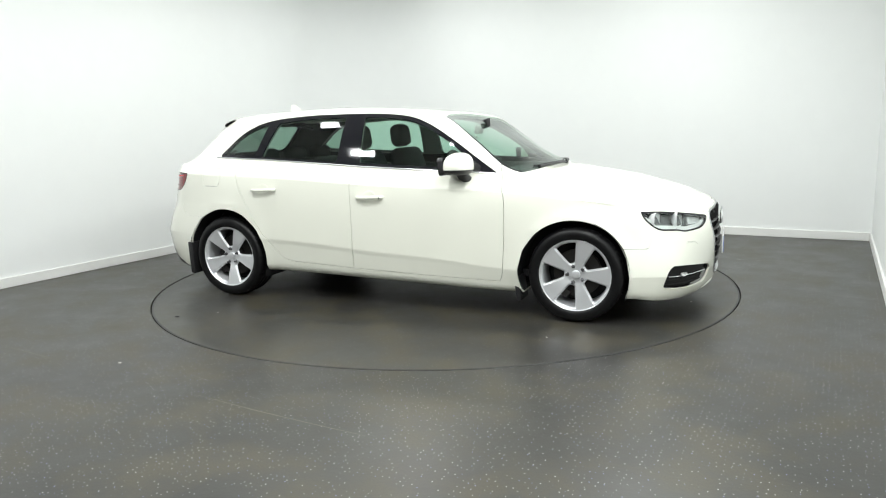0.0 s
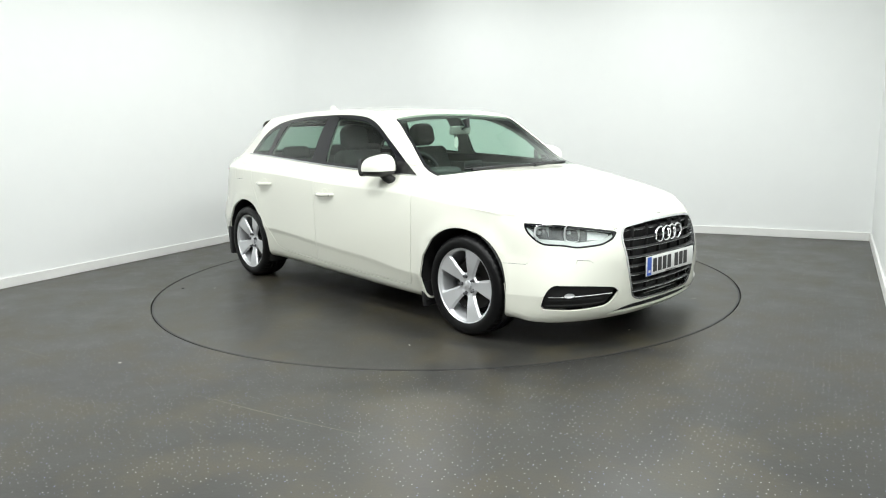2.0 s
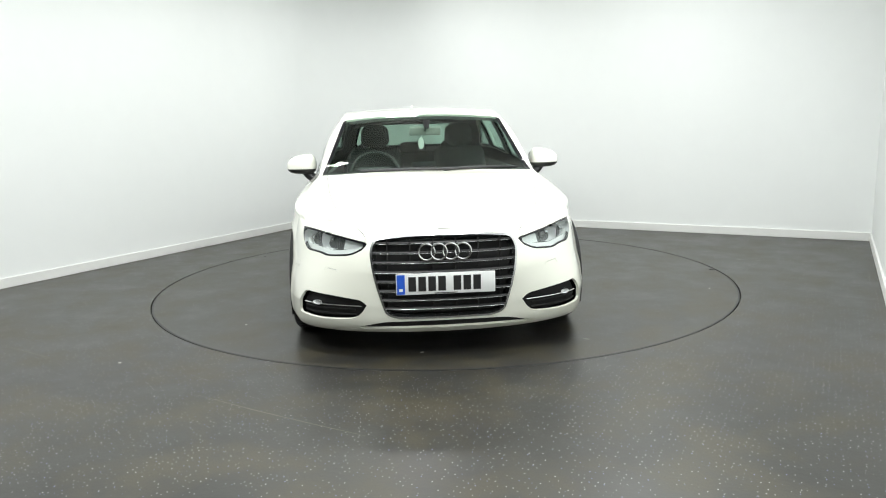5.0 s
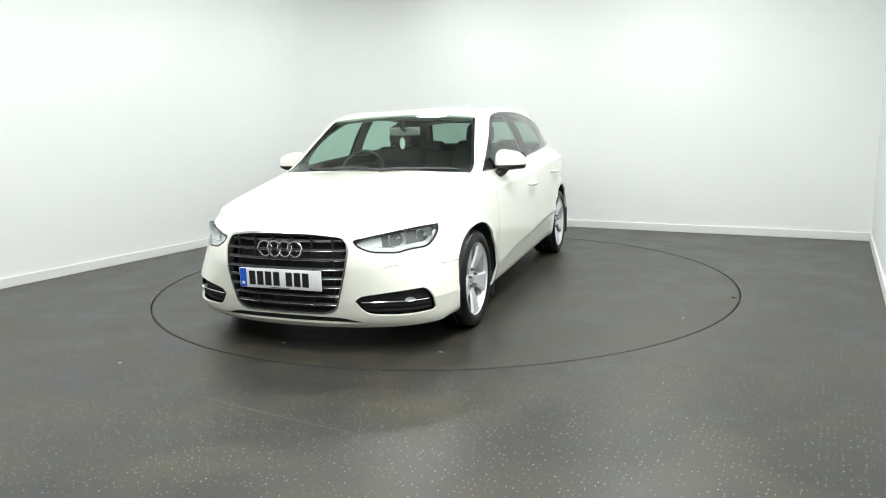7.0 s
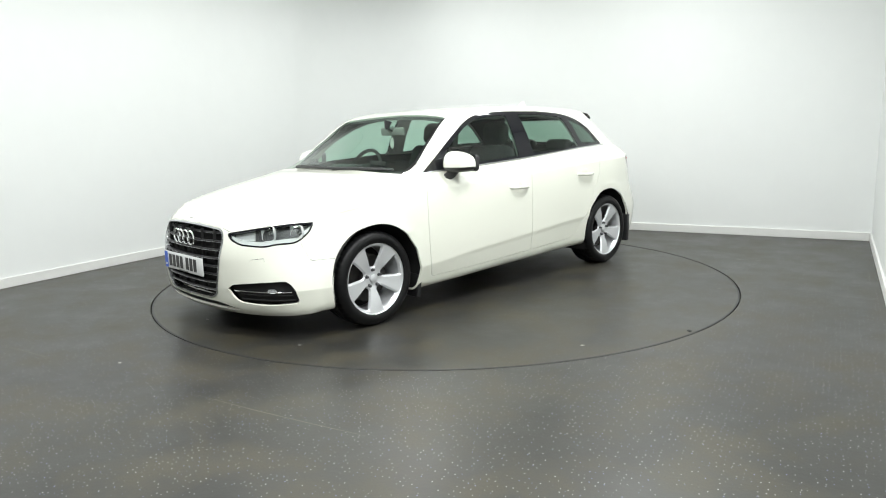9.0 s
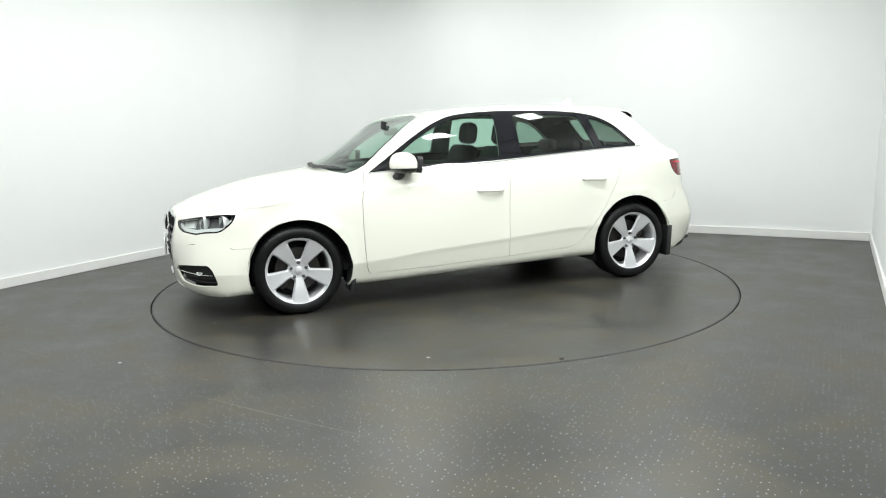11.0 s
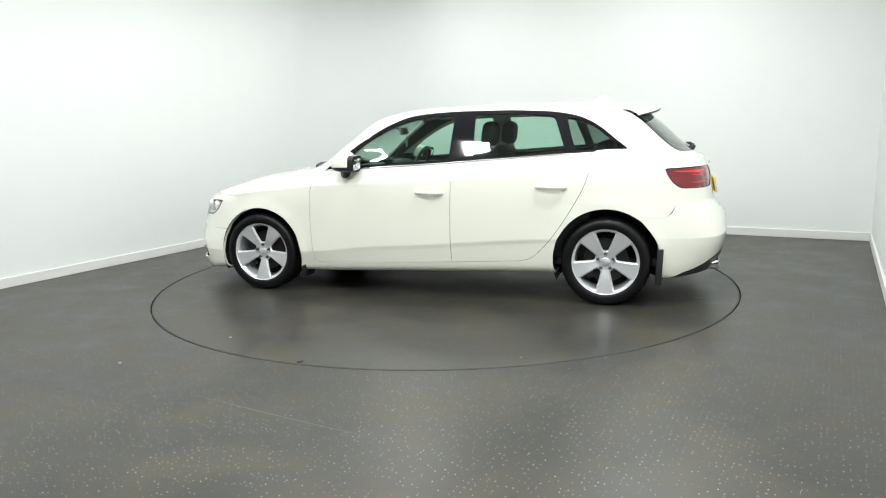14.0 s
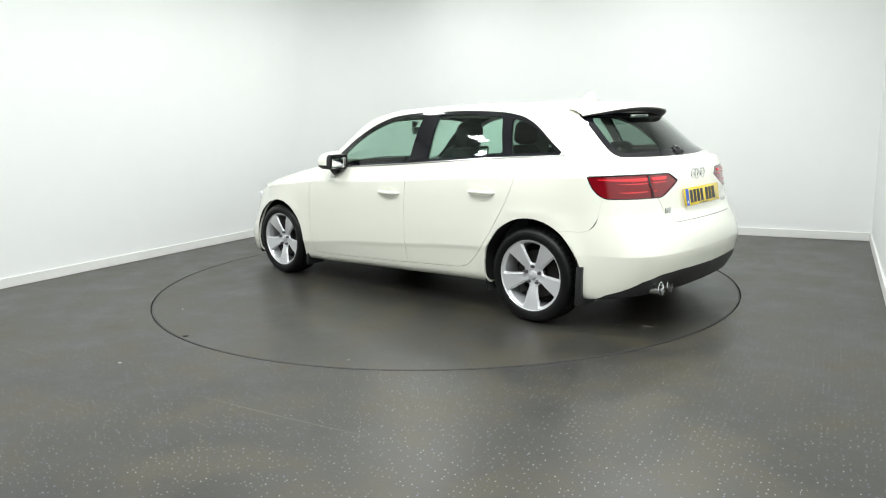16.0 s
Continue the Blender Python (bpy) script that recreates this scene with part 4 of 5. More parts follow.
for side in (1, -1):
    pts = []
    for x in np.linspace(0.79, -1.475, 60):
        p, n = spot(x, float(np.interp(-x, [-0.79, -0.40, 0.2, 1.0, 1.47], [0.927, 0.947, 0.978, 1.028, 1.043])), from_side, on_flank)
        pts.append(sided((x, p.y + 0.003, float(np.interp(-x, [-0.79, -0.40, 0.2, 1.0, 1.47], [0.926, 0.946, 0.977, 1.027, 1.042]))), side))
    part("belt_strip", sweep(pts, 0.0065, 6), SATIN, car, "thin satin aluminium strip under the windows")

    # mirror: painted cap, black lower half and foot, glass behind
    mirror = part("door_mirror", sweep([sided(q, side) for q in ((0.605, 0.77, 0.885), (0.595, 0.80, 0.890), (0.58, 0.83, 0.915), (0.57, 0.855, 0.955))], [0.030, 0.034, 0.038, 0.044], 12, 0.9), BLACK_PLASTIC, car, "black mirror foot")

    def shell(lo, hi, grow=0.0):
        bm = bmesh.new()
        rows = []
        nu, nv = 36, 18
        for i in range(nv + 1):
            v = lo + (hi - lo) * i / nv
            row = []
            for k in range(nu):
                u = 2 * math.pi * k / nu
                cu, su = math.cos(u), math.sin(u)
                e = 0.75
                w = max(math.cos(v), 0.0) ** 0.6
                px = math.copysign(abs(cu) ** e, cu) * w * (0.115 if cu > 0 else 0.055)
                py = math.copysign(abs(su) ** e, su) * w * 0.112
                pz = math.copysign(abs(math.sin(v)) ** 0.8, math.sin(v)) * (0.088 if v > 0 else 0.050)
                px += 0.012 - 0.15 * (py + 0.05) * 0.6
                pz *= 1 - 0.25 * py / 0.112 * (1 if v > 0 else 0.3)
                row.append(bm.verts.new(sided((0.535 + px * (1 + grow), 0.885 + 0.95 * py * (1 + grow), 0.972 + pz * (1 + grow)), side)))
            rows.append(row)
        for p, q in zip(rows, rows[1:]):
            for k in range(nu):
                bm.faces.new((p[k], p[(k + 1) % nu], q[(k + 1) % nu], q[k]))
        bmesh.ops.remove_doubles(bm, verts=bm.verts, dist=0.0004)
        bmesh.ops.recalc_face_normals(bm, faces=bm.faces[:])
        return bm
    part("mirror_cap", shell(-0.16, math.pi / 2), PAINT, mirror, "cream-white mirror cap")
    part("mirror_base", shell(-math.pi / 2, -0.16, -0.02), BLACK_PLASTIC, mirror, "black lower mirror housing")
    part("indicator", sweep([sided(q, side) for q in ((0.648, 0.852, 0.962), (0.640, 0.900, 0.963), (0.612, 0.946, 0.964), (0.575, 0.980, 0.965))], 0.006, 6), CLEAR_LENS, mirror)
    part("mirror_frame", cuboid(-0.006, 0.006, -0.092, 0.092, -0.046, 0.068, 0.026, 3), BLACK_PLASTIC, mirror, "black frame round the mirror glass", m=pose(0.4865, side * 0.885, 0.972, 0, -6, side * 4))
    bm = cuboid(-0.004, 0.004, -0.074, 0.074, -0.036, 0.048, 0.02, 3)
    part("mirror_glass", bm, CHROME, mirror, "mirror glass", m=pose(0.480, side * 0.885, 0.974, 0, -9, side * 4))

# lamps -----------------------------------------------------------------
HEAD_D = outline(HEAD, front_corner, 0.02)
inner_lens, lens_rim = head.cut(HEAD_D, -0.010)
TAIL_D = outline(TAILLIGHT, rear_corner, 0.02)
tail_in, tail_rim = tail.cut(TAIL_D, -0.006)
for side in (1, -1):
    pick = (lambda s: s) if side > 0 else (lambda s: s.mirrored())
    lamp = pick(inner_lens).mesh("headlight", CLEAR_LENS, car, "clear headlight lens with chrome reflectors", 0)
    pick(lens_rim).mesh("lamp_border", BLACK_GLOSS, lamp, depth=0.02)
    pick(head.pushed(0.048)).mesh("lamp_housing", LAMP_GREY, lamp, "dark grey lamp housing", 0)
    strip = inner_lens.cut(lambda V: V[:, 2] - np.interp(front_corner(V)[:, 0], [0.66, 0.70, 0.74, 0.88, 0.95, 1.09, 1.17], [0.686, 0.660, 0.616, 0.606, 0.595, 0.606, 0.640]))[0]
    pick(strip.pushed(0.014)).mesh("daytime_strip", PLATE_WHITE, lamp, "silver light strip", 0.02)
    bezel = inner_lens.cut(lambda V: np.abs(front_corner(V)[:, 0] - 1.075) - 0.062)[0].cut(lambda V: 0.608 - V[:, 2])[0]
    pick(bezel.pushed(0.035)).mesh("turn_reflector", REFLECTOR, lamp, "silver reflector", 0.02)
    for h, z, r in ((0.770, 0.648, 0.046), (0.930, 0.634, 0.050)):
        p, n = spot(h, z, front_corner, lambda V: V[:, 0] > 1.5)
        ax = Vector((1, 0.25, 0.0)).normalized()
        c = p - ax * 0.045
        m = Matrix.Translation(sided(c, side)) @ sided(ax, side).to_track_quat("Y", "Z").to_matrix().to_4x4()
        bm = lathe([(r, 0.026), (r * 0.98, 0.018), (r * 0.86, 0.0), (r * 0.55, -0.018), (r * 0.2, -0.026), (0.001, -0.027)], 32)
        for v in bm.verts:
            q = max(abs(v.co.x), abs(v.co.z)) / (math.hypot(v.co.x, v.co.z) + 1e-9)
            v.co.x *= 1 + 0.20 * (1 - q) / 0.3
            v.co.z *= 1 + 0.20 * (1 - q) / 0.3
        cup = part("reflector", bm, REFLECTOR, lamp, "square chrome reflector bowl", m=m)
        bulb = part("bulb_cap", lathe([(0.001, 0.012), (0.010, 0.009), (0.014, -0.002), (0.012, -0.02)], 20), SATIN, lamp, m=m)
    tl = pick(tail_in.pushed(0.004)).mesh("tail_light", RED_LENS, car, "dark red wrap-round tail light", 0)
    pick(tail_rim).mesh("lamp_border", BLACK_GLOSS, tl, depth=0.012)
    hz = lambda V: rear_corner(V)[:, 0]
    for z0, z1, mat in ((0.893, 0.912, RED_BRIGHT), (0.868, 0.883, RED_BRIGHT), (0.848, 0.856, SATIN), (0.815, 0.835, RED_BRIGHT)):
        for a, b in ((0.665, 0.985), (1.005, 1.125)):
            if z1 < 0.86 and a > 1:
                b = 1.09
            if z1 < 0.84:
                a, b = max(a, 0.70), min(b, 1.05)
            bar = tail_in.cut(outline([(a, z0, 0.006), (b, z0, 0.006), (b, z1, 0.006), (a, z1, 0.006)], rear_corner, 0.006))[0]
            if bar.F:
                pick(bar).mesh("light_bar", mat, tl, depth=0.004)
    divide = tail_in.cut(lambda V: np.abs(hz(V) - (0.995 + (0.86 - V[:, 2]) * 0.25)) - 0.008)[0]
    if divide.F:
        pick(divide.pushed(-0.001)).mesh("lamp_joint", BLACK_GLOSS, tl, depth=0)
    # fog lamp recess
    fg = pick(fog.pushed(0.035)).mesh("fog_recess", DARK_INNER, car, "black fog lamp recess", 0)
    pts = []
    for h in np.linspace(0.785, 1.15, 20):
        p, n = spot(h, 0.302 - 0.012 * (h - 0.75), front_corner, lambda V: V[:, 0] > 1.5)
        pts.append(sided(p - n * 0.017, side))
    part("fog_strip", sweep(pts, 0.0032, 6), CHROME, fg, "thin chrome strip")
    p, n = spot(0.90, 0.337, front_corner, lambda V: V[:, 0] > 1.5)
    m = Matrix.Translation(sided(p - n * 0.012, side)) @ sided(Vector((1, 0.6, 0)).normalized(), side).to_track_quat("Y", "Z").to_matrix().to_4x4()
    bm = lathe([(0.026, 0.0), (0.024, -0.004), (0.012, -0.02), (0.001, -0.022)], 28)
    bmesh.ops.scale(bm, vec=(1.15, 1, 0.5), verts=bm.verts)
    part("fog_lamp", bm, REFLECTOR, fg, "small clear fog lamp", m=m)
    for z in (0.275, 0.253):
        pts = []
        for h in np.linspace(0.77, 1.12, 12):
            p, n = spot(h, z, front_corner, lambda V: V[:, 0] > 1.5)
            pts.append(sided(p - n * 0.026, side))
        part("fog_louvre", sweep(pts, 0.005, 6), DARK_INNER, fg)

# grille ------------------------------------------------------------------
GRILLE_D = outline(GRILLE, from_front, 0.04)
mouth, frame_ring = grille.both().cut(GRILLE_D, -0.010)
grille_ob = frame_ring.pushed(-0.004).mesh("grille", SATIN, car, "black radiator grille in a satin silver frame", 0.04)
# the mouth's outline set back and coloured black, as shade between the slats
mouth.pushed(0.055).mesh("grille_back", DARK_INNER, grille_ob, "black sheet behind the slats, standing for shaded depth", 0)
half_w = lambda z: float(np.interp(z, [0.24, 0.258, 0.45, 0.60, 0.664, 0.68], [0.26, 0.318, 0.375, 0.392, 0.366, 0.25])) - 0.010
for z in (0.640, 0.590, 0.540, 0.490, 0.440, 0.390, 0.340, 0.292):
    pts = [(float(x_front(y, z)) - 0.018, y, z) for y in np.linspace(-half_w(z), half_w(z), 25)]
    part("grille_slat", sweep(pts, 0.0105, 8, 0.7), BLACK_PLASTIC, grille_ob, "black slat")
    pts = [(p[0] + 0.0075, p[1], p[2] - 0.004) for p in pts]
    part("slat_edge", sweep(pts, 0.0017, 6), SATIN, grille_ob, "thin silver slat edge")
for y in (-0.30, -0.18, -0.06, 0.06, 0.18, 0.30):
    part("grille_rib", cuboid(float(x_front(y, 0.45)) - 0.05, float(x_front(y, 0.45)) - 0.032, y - 0.003, y + 0.003, 0.27, 0.66), DARK_INNER, grille_ob, smooth=False)


def rings(x, z, radius, gap, thick, back, name):
    """The maker's mark as four plain interlaced hoops."""
    bm = bmesh.new()
    for k in range(4):
        y = (k - 1.5) * gap
        hoop = lathe([(radius + thick * math.cos(t), thick * math.sin(t)) for t in [2 * math.pi * i / 8 for i in range(8)]], 40, "x", True)
        bmesh.ops.translate(hoop, verts=hoop.verts, vec=(x(y) + (0.002 if k % 2 else 0), y, z))
        join(bm, hoop)
    part(name, bm, CHROME, back, "four linked plain chrome hoops")


rings(lambda y: float(x_front(y, 0.597)) + 0.012, 0.597, 0.042, 0.0635, 0.0062, grille_ob, "badge")
rings(lambda y: float(x_rear(y, 0.905)) - 0.008, 0.905, 0.030, 0.045, 0.0045, car, "rear_badge")


def plate(x, z, tilt, sign, mat, name, label):
    """A number plate with its characters as plain dark bars and a blue band at its left end."""
    m = pose(x, 0, z, 0, tilt, 0 if sign > 0 else 180)
    pl = part(name, cuboid(-0.005, 0.004, -0.26, 0.26, -0.0555, 0.0555, 0.003), mat, car, label, m=m)
    part("blue_band", cuboid(0.003, 0.0055, -0.256, -0.214, -0.052, 0.052), PLATE_BLUE, pl, smooth=False)
    part("band_mark", cuboid(0.005, 0.0063, -0.245, -0.226, -0.036, -0.022), PLATE_WHITE, pl, smooth=False)
    y = -0.196
    for k in range(7):
        part("character_bar", cuboid(0.003, 0.0055, y, y + 0.040, -0.038, 0.040, 0.001), INK, pl, smooth=False)
        y += 0.052 if k != 3 else 0.080
    part("maker_line", cuboid(0.003, 0.0055, -0.06, 0.06, -0.0515, -0.0475), INK, pl, smooth=False)
    return pl


plate(2.163, 0.432, 0, 1, PLATE_WHITE, "front_plate", "white number plate with black bars and blue band")
plate(float(x_rear(0, 0.772)) - 0.010, 0.772, -9, -1, PLATE_YELLOW, "rear_plate", "yellow number plate with black bars and blue band")
for y, w in ((0.455, 0.026), (0.422, 0.026)):
    x = float(x_rear(y, 0.712)) - 0.003
    part("letter_bar", cuboid(x - 0.004, x + 0.003, y - w / 2, y + w / 2, 0.695, 0.728, 0.002), CHROME, car, "small chrome letter bar")
for y in (-0.36, -0.39, -0.42):
    x = float(x_rear(y, 0.712)) - 0.003
    part("letter_bar", cuboid(x - 0.004, x + 0.003, y - 0.011, y + 0.011, 0.70, 0.722, 0.002), CHROME, car, "small chrome letter bar")

# tailgate fittings ------------------------------------------------------
def spoiler_sheet(top):
    bm = bmesh.new()
    rows = []
    for y in np.linspace(-0.565, 0.565, 45):
        q = abs(y) / 0.565
        xe, ze = -1.655 + 0.155 * q ** 3, 1.338 - 0.050 * q ** 2.2
        xs = -1.40
        zs = float(TOP(xs)) - (float(TOP(xs)) - float(RAIL_Z(xs))) * q ** 2 + 0.002
        row = []
        for k in range(9):
            t = k / 8
            x, z = xs + (xe - xs) * t, zs + (ze - zs) * t + 0.010 * math.sin(math.pi * t)
            row.append((x, y, z))
        lip = [(xe - 0.002, y, ze - 0.010), (xe + 0.004, y, ze - 0.018)]
        under = [(xe + 0.05, y, ze - 0.026), (xe + 0.12, y, ze - 0.045 - 0.01 * q), (-1.47 + 0.03 * q, y, zs - 0.09)]
        rows.append([bm.verts.new(p) for p in (row + lip[:1] if top else lip + under)])
    for p, q in zip(rows, rows[1:]):
        for i in range(len(p) - 1):
            bm.faces.new((p[i], p[i + 1], q[i + 1], q[i]))
    bmesh.ops.recalc_face_normals(bm, faces=bm.faces[:])
    return bm


part("roof_spoiler", spoiler_sheet(True), PAINT, car, "cream-white roof spoiler")
part("spoiler_underside", spoiler_sheet(False), BLACK_PLASTIC, car, "black underside of the roof spoiler")
part("high_brake_lamp", cuboid(-1.605, -1.59, -0.12, 0.12, 1.262, 1.282, 0.004), PLATE_WHITE, car, "pale high brake lamp bar")
w = [spot(y, z, from_front, lambda V: V[:, 0] < -1.4) for y, z in ((0.0, 1.030), (-0.15, 1.045), (-0.32, 1.06))]
wiper = part("rear_wiper", sweep([p + n * 0.02 for p, n in w], [0.016, 0.010, 0.006], 8), BLACK_PLASTIC, car, "black rear wiper")
p, n = w[0]
bm = lathe([(0.001, 0.03), (0.018, 0.028), (0.022, 0.015), (0.024, -0.005)], 20)
part("wiper_pivot", bm, BLACK_PLASTIC, wiper, m=Matrix.Translation(p) @ n.to_track_quat("Y", "Z").to_matrix().to_4x4())
part("wiper_blade", sweep([p2 + n2 * 0.010 for p2, n2 in [spot(y, 1.055 + 0.03 * (-y - 0.1), from_front, lambda V: V[:, 0] < -1.4) for y in (-0.08, -0.2, -0.3, -0.42)]], 0.006, 6), BLACK_PLASTIC, wiper)
for y in (0.585, 0.470):
    tip = lathe([(0.034, 0.09), (0.039, -0.03), (0.042, -0.045), (0.038, -0.047), (0.033, -0.03), (0.033, 0.05), (0.001, 0.05)], 32, "x")
    part("exhaust_tip", tip, CHROME, car, "round chrome exhaust tip", m=pose(-2.012, y, 0.262, 0, 4, 0))
bm = cuboid(-0.065, 0.05, -0.011, 0.011, 0, 0.056, 0.008, 3)
for v in bm.verts:
    if v.co.z > 0.02:
        v.co.x = v.co.x * 0.45 - 0.028
        v.co.y *= 0.45
part("roof_aerial", bm, PAINT, car, "small cream roof aerial fin", m=pose(-1.20, 0.0, float(TOP(-1.20)) - 0.004))

# scuttle and front wipers -------------------------------------------------
bm = bmesh.new()
rows = []
for y in np.linspace(-0.70, 0.70, 41):
    q = abs(y) / 0.70
    x0 = 1.085 - 0.175 * q ** 2.2
    rows.append([bm.verts.new((x0 + d, y, z)) for d, z in ((0.06, 0.918 - 0.004 * q), (0.0, 0.930 - 0.006 * q), (-0.07, 0.945 - 0.008 * q))])
for p, q in zip(rows, rows[1:]):
    for i in range(2):
        bm.faces.new((p[i], q[i], q[i + 1], p[i + 1]))
part("scuttle", bm, BLACK_PLASTIC, car, "black plastic scuttle under the windscreen")
for y0, y1 in ((-0.45, 0.12), (0.10, 0.62)):
    pts = []
    for y in np.linspace(y0, y1, 10):
        q = abs(y) / 0.70
        pts.append((1.055 - 0.175 * q ** 2.2, y, 0.957 - 0.006 * q + 0.006 * math.sin(math.pi * (y - y0) / (y1 - y0))))
    wp = part("front_wiper", sweep(pts, [0.013] + [0.009] * 8 + [0.006], 8), BLACK_PLASTIC, car, "black windscreen wiper")
    part("wiper_blade", sweep([(p[0] - 0.025, p[1] - 0.04, p[2] + 0.006) for p in pts], 0.005, 6), BLACK_PLASTIC, wp)

# cabin -------------------------------------------------------------------
def seat(x, y, rear=False):
    st = part("seat", cuboid(x - 0.25, x + 0.27, y - 0.26, y + 0.26, 0.42, 0.58, 0.06, 3), CLOTH, car, "dark cloth seat")
    bm = cuboid(-0.07, 0.07, -0.255, 0.255, 0, 0.56, 0.06, 3)
    for v in bm.verts:
        v.co.y *= 1 - 0.18 * max(0, v.co.z - 0.25) / 0.3
    part("backrest", bm, CLOTH, st, m=pose(x - 0.25, y, 0.53, 0, -17, 0))
    bm = cuboid(-0.055, 0.055, -0.125, 0.125, 0, 0.19, 0.05, 4)
    for v in bm.verts:
        v.co.y *= 1 - 0.30 * abs(2 * v.co.z / 0.19 - 0.9) ** 2.5
    part("headrest", bm, CLOTH, st, m=pose(x - 0.43, y, 1.075, 0, -8, 0))
    for s in (-0.05, 0.05):
        part("headrest_post", sweep([(x - 0.41, y + s, 1.02), (x - 0.425, y + s, 1.10)], 0.006, 8), CHROME, st)


seat(0.02, 0.36)
seat(0.02, -0.36)
bench = part("rear_bench", cuboid(-1.05, -0.60, -0.64, 0.64, 0.42, 0.60, 0.06, 3), CLOTH, car, "dark cloth rear bench")
part("backrest", cuboid(-0.07, 0.07, -0.64, 0.64, 0, 0.50, 0.05, 3), CLOTH, bench, m=pose(-1.08, 0, 0.52, 0, -20, 0))
for y in (-0.40, 0.0, 0.40):
    part("headrest", cuboid(-0.05, 0.05, -0.13, 0.13, 0, 0.11, 0.045, 4), CLOTH, bench, m=pose(-1.235, y, 0.985, 0, -12, 0))
part("parcel_shelf", cuboid(-1.72, -1.26, -0.62, 0.62, 0.93, 0.95, 0.005), BLACK_PLASTIC, car, "black parcel shelf")
bm = cuboid(0.56, 0.98, -0.66, 0.66, 0.55, 0.915, 0.05, 3)
dash = part("dashboard", bm, DASH, car, "dark grey dashboard")
part("instrument_hood", cuboid(0.50, 0.68, -0.50, -0.22, 0.86, 0.955, 0.04, 3), DASH, dash)
part("screen_display", cuboid(0.545, 0.56, -0.09, 0.09, 0.915, 0.985, 0.004), BLACK_GLOSS, dash)
sw = part("steering_wheel", lathe([(0.185 + 0.015 * math.cos(t), 0.015 * math.sin(t)) for t in [2 * math.pi * i / 10 for i in range(10)]], 48, "x", True), BLACK_PLASTIC, car, "black three-spoke steering wheel", m=pose(0.40, -0.36, 0.885, 0, -24, 0))
part("wheel_boss", cuboid(-0.02, 0.03, -0.075, 0.075, -0.06, 0.055, 0.02, 3), BLACK_PLASTIC, sw)
for y0, y1, z1 in ((-0.06, -0.18, 0.0), (0.06, 0.18, 0.0), (0.0, 0.0, -0.18)):
    part("spoke", sweep([(0.0, y0, -0.01), (0.0, y1, z1)], 0.014, 8), BLACK_PLASTIC, sw)
part("cabin_floor", cuboid(-1.75, 1.0, -0.72, 0.72, 0.25, 0.30, 0.01), CLOTH, car, "dark cabin floor")
for side in (1, -1):
    part("door_lining", cuboid(-1.2, 0.80, side * 0.70 - 0.02, side * 0.70 + 0.02, 0.30, 0.925, 0.015), DASH, car, "dark door lining")
im = part("inner_mirror", cuboid(-0.012, 0.012, -0.12, 0.12, -0.032, 0.032, 0.012, 3), LINER, car, "pale grey inside mirror", m=pose(0.405, 0.02, 1.205, 0, 12, 8))
part("mirror_face", cuboid(-0.015, -0.011, -0.112, 0.112, -0.027, 0.027, 0.001), SATIN, im, smooth=False)
part("mirror_stem", sweep([(0.0, 0, 0.0), (0.06, 0, 0.04), (0.035, 0, 0.085)], [0.014, 0.02, 0.03], 8), BLACK_PLASTIC, im)
bm = lathe([(0.001, 0.003), (0.028, 0.003), (0.030, 0.0), (0.028, -0.003), (0.001, -0.003)], 24, "x")
bmesh.ops.scale(bm, vec=(1, 0.75, 1.5), verts=bm.verts)
part("hanging_tag", bm, PAPER, car, "white oval card hanging from the inside mirror", m=pose(0.39, -0.01, 1.115))
part("tag_string", sweep([(0.39, -0.01, 1.155), (0.40, 0.0, 1.20)], 0.0015, 5), PAPER, car)

# crumbs on the floor, some of which ride on the turntable ---------------------
for x, y, size, mat in ((0.158, 2.218, 0.014, SPECK), (-1.30, -1.68, 0.010, SPECK), (0.8, 1.9, 0.007, SPECK_PALE), (-1.1, -1.5, 0.006, SPECK_PALE), (1.95, -0.3, 0.007, SPECK_PALE), (1.2, -1.4, 0.007, SPECK_PALE)):
    bm = bmesh.new()
    bmesh.ops.create_icosphere(bm, subdivisions=1, radius=size)
    for v in bm.verts:
        v.co = Vector((v.co.x * 1.8, v.co.y, v.co.z * 0.3)) * random.uniform(0.7, 1.2)
    part("crumb", bm, mat, turntable, "small crumb of dirt on the disc", m=pose(x, y, 0.002, 0, 0, random.uniform(0, 180)))
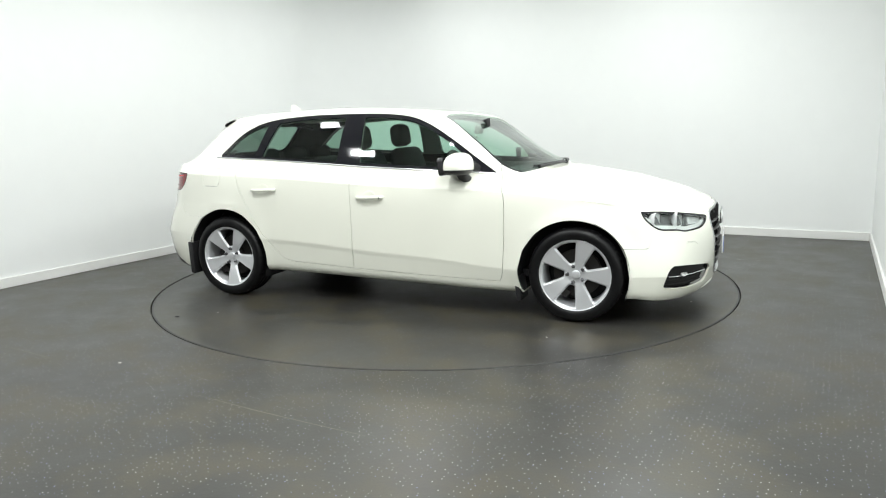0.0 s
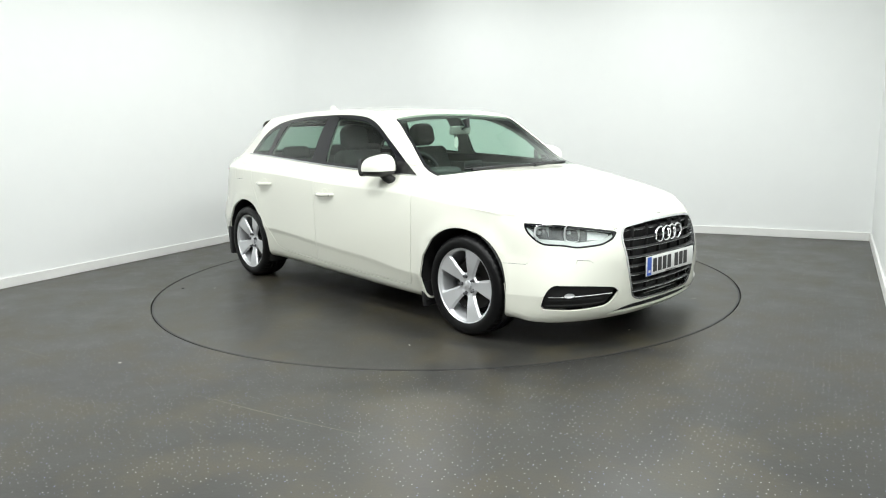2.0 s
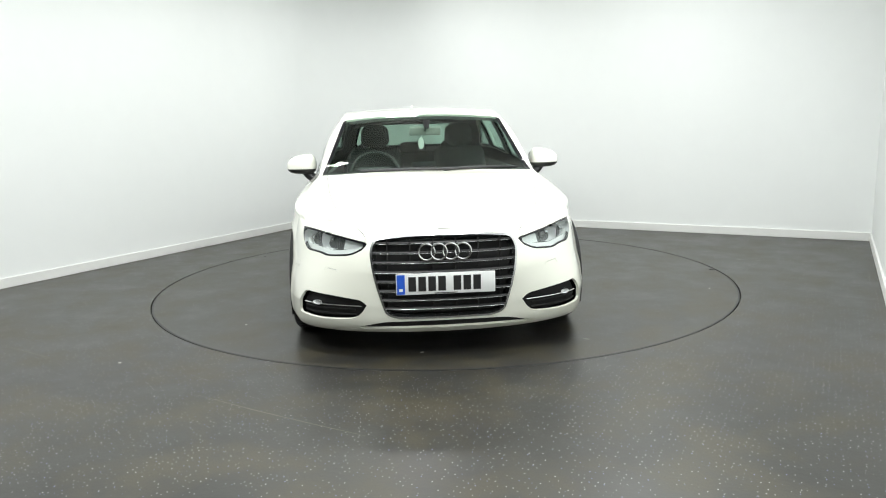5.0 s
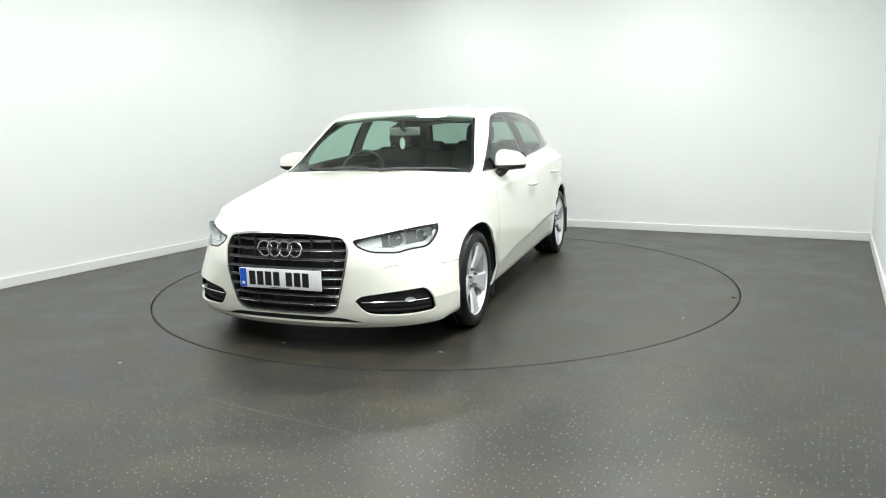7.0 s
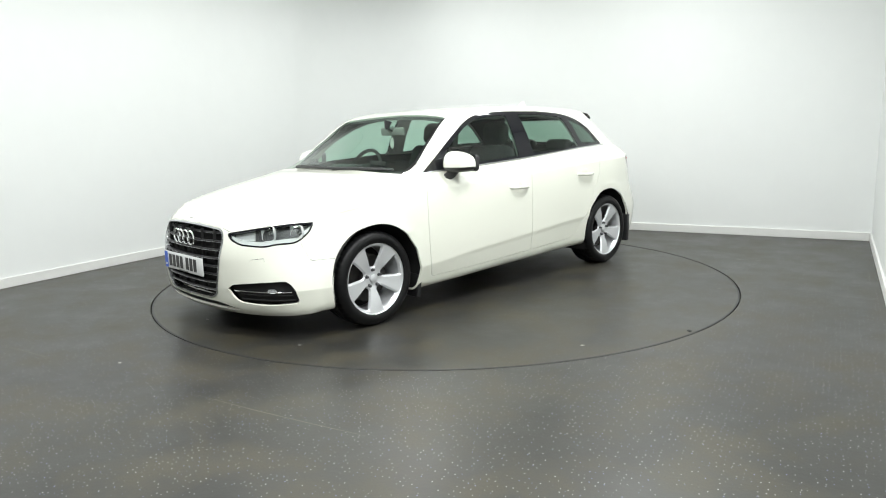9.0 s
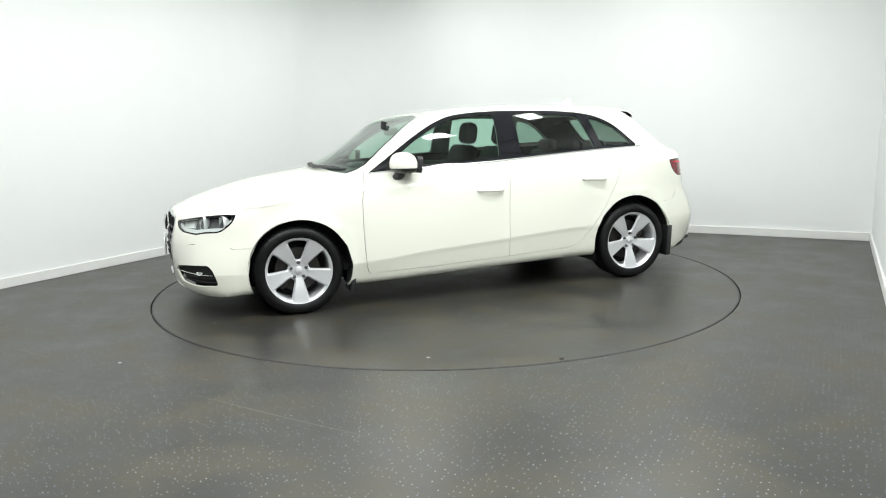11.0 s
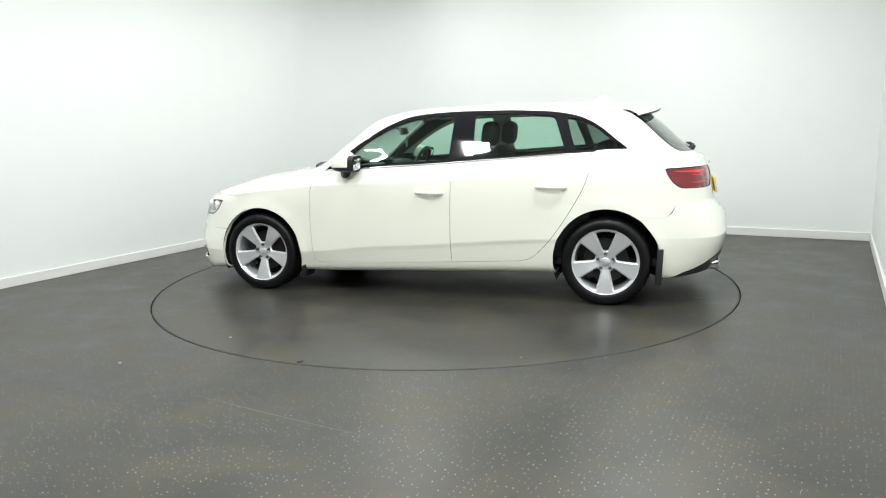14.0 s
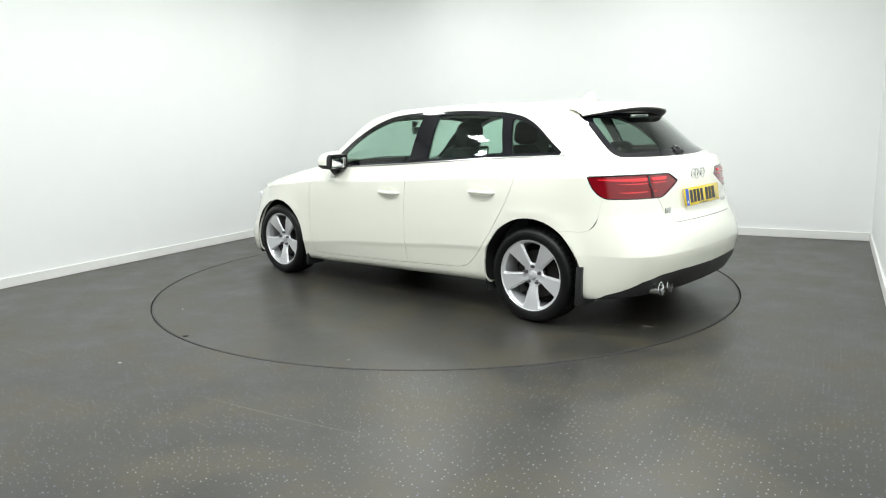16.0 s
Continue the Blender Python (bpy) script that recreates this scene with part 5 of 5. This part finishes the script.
for x, y, size in ((-2.55, -2.27, 0.005), (-1.80, -2.02, 0.007), (2.62, 0.42, 0.006)):
    bm = bmesh.new()
    bmesh.ops.create_icosphere(bm, subdivisions=1, radius=size)
    for v in bm.verts:
        v.co = Vector((v.co.x * 1.8, v.co.y, v.co.z * 0.3)) * random.uniform(0.7, 1.2)
    tagged(obj("crumb", bm, SPECK_PALE, m=pose(x, y, 0.001)), "small pale crumb of dirt on the dark floor", "dirt", "crumbs on the floor")

# pale scuffs left on the disc by tyres
for k, (x, y, size) in enumerate(((-1.96, 0.34, 0.05), (-1.81, 0.42, 0.025), (1.86, 0.66, 0.025), (-0.99, 1.89, 0.018))):
    bm = bmesh.new()
    edge = [bm.verts.new((size * random.uniform(0.4, 1.3) * math.cos(t), 0.45 * size * random.uniform(0.4, 1.3) * math.sin(t), 0.0012)) for t in [2 * math.pi * n / 14 for n in range(14)]]
    bm.faces.new(edge)
    part("scuff", bm, SCUFF, turntable, "pale scuff on the disc", smooth=False, m=pose(x, y, 0, 0, 0, 40 * k))

# long pale scratches in the floor's surface ------------------------------------
for pts in (((-1.20, -2.53), (-0.86, -2.74), (-0.56, -2.91), (-0.34, -3.03)), ((-2.71, -1.62), (-2.48, -1.76), (-2.24, -1.91))):
    bm = bmesh.new()
    rows = []
    for k, (x, y) in enumerate(pts):
        wdt = (0.001, 0.0035, 0.003, 0.001)[k]
        rows.append([bm.verts.new((x, y - wdt, 0.0012)), bm.verts.new((x, y + wdt, 0.0012))])
    for p, q in zip(rows, rows[1:]):
        bm.faces.new((p[0], q[0], q[1], p[1]))
    scratch = part("scratch", bm, SCRATCH, floor, "pale scratch in the resin", smooth=False)
    scratch.matrix_parent_inverse = IN_ROOM.inverted()


# ---- what moves: the turntable turns and carries the car with it ----
HEADINGS = curve((0, -22.02), (1, -34.63), (2, -47.26), (3, -59.90), (4, -72.56), (5, -85.20), (6, -97.82), (7, -110.38), (8, -122.88),
                 (9, -135.30), (10, -147.65), (11, -159.94), (12, -172.19), (13, -184.46), (14, -196.82), (15, -209.35), (16, -222.19))


def motions():
    turn = [(0.5 * i, pose(0, 0, 0, 0, 0, float(HEADINGS(0.5 * i)))) for i in range(33)]
    walk(turntable, turn)
    walk(car, [(t, m @ pose(-0.027, -0.175, 0.0)) for t, m in turn])


motions()
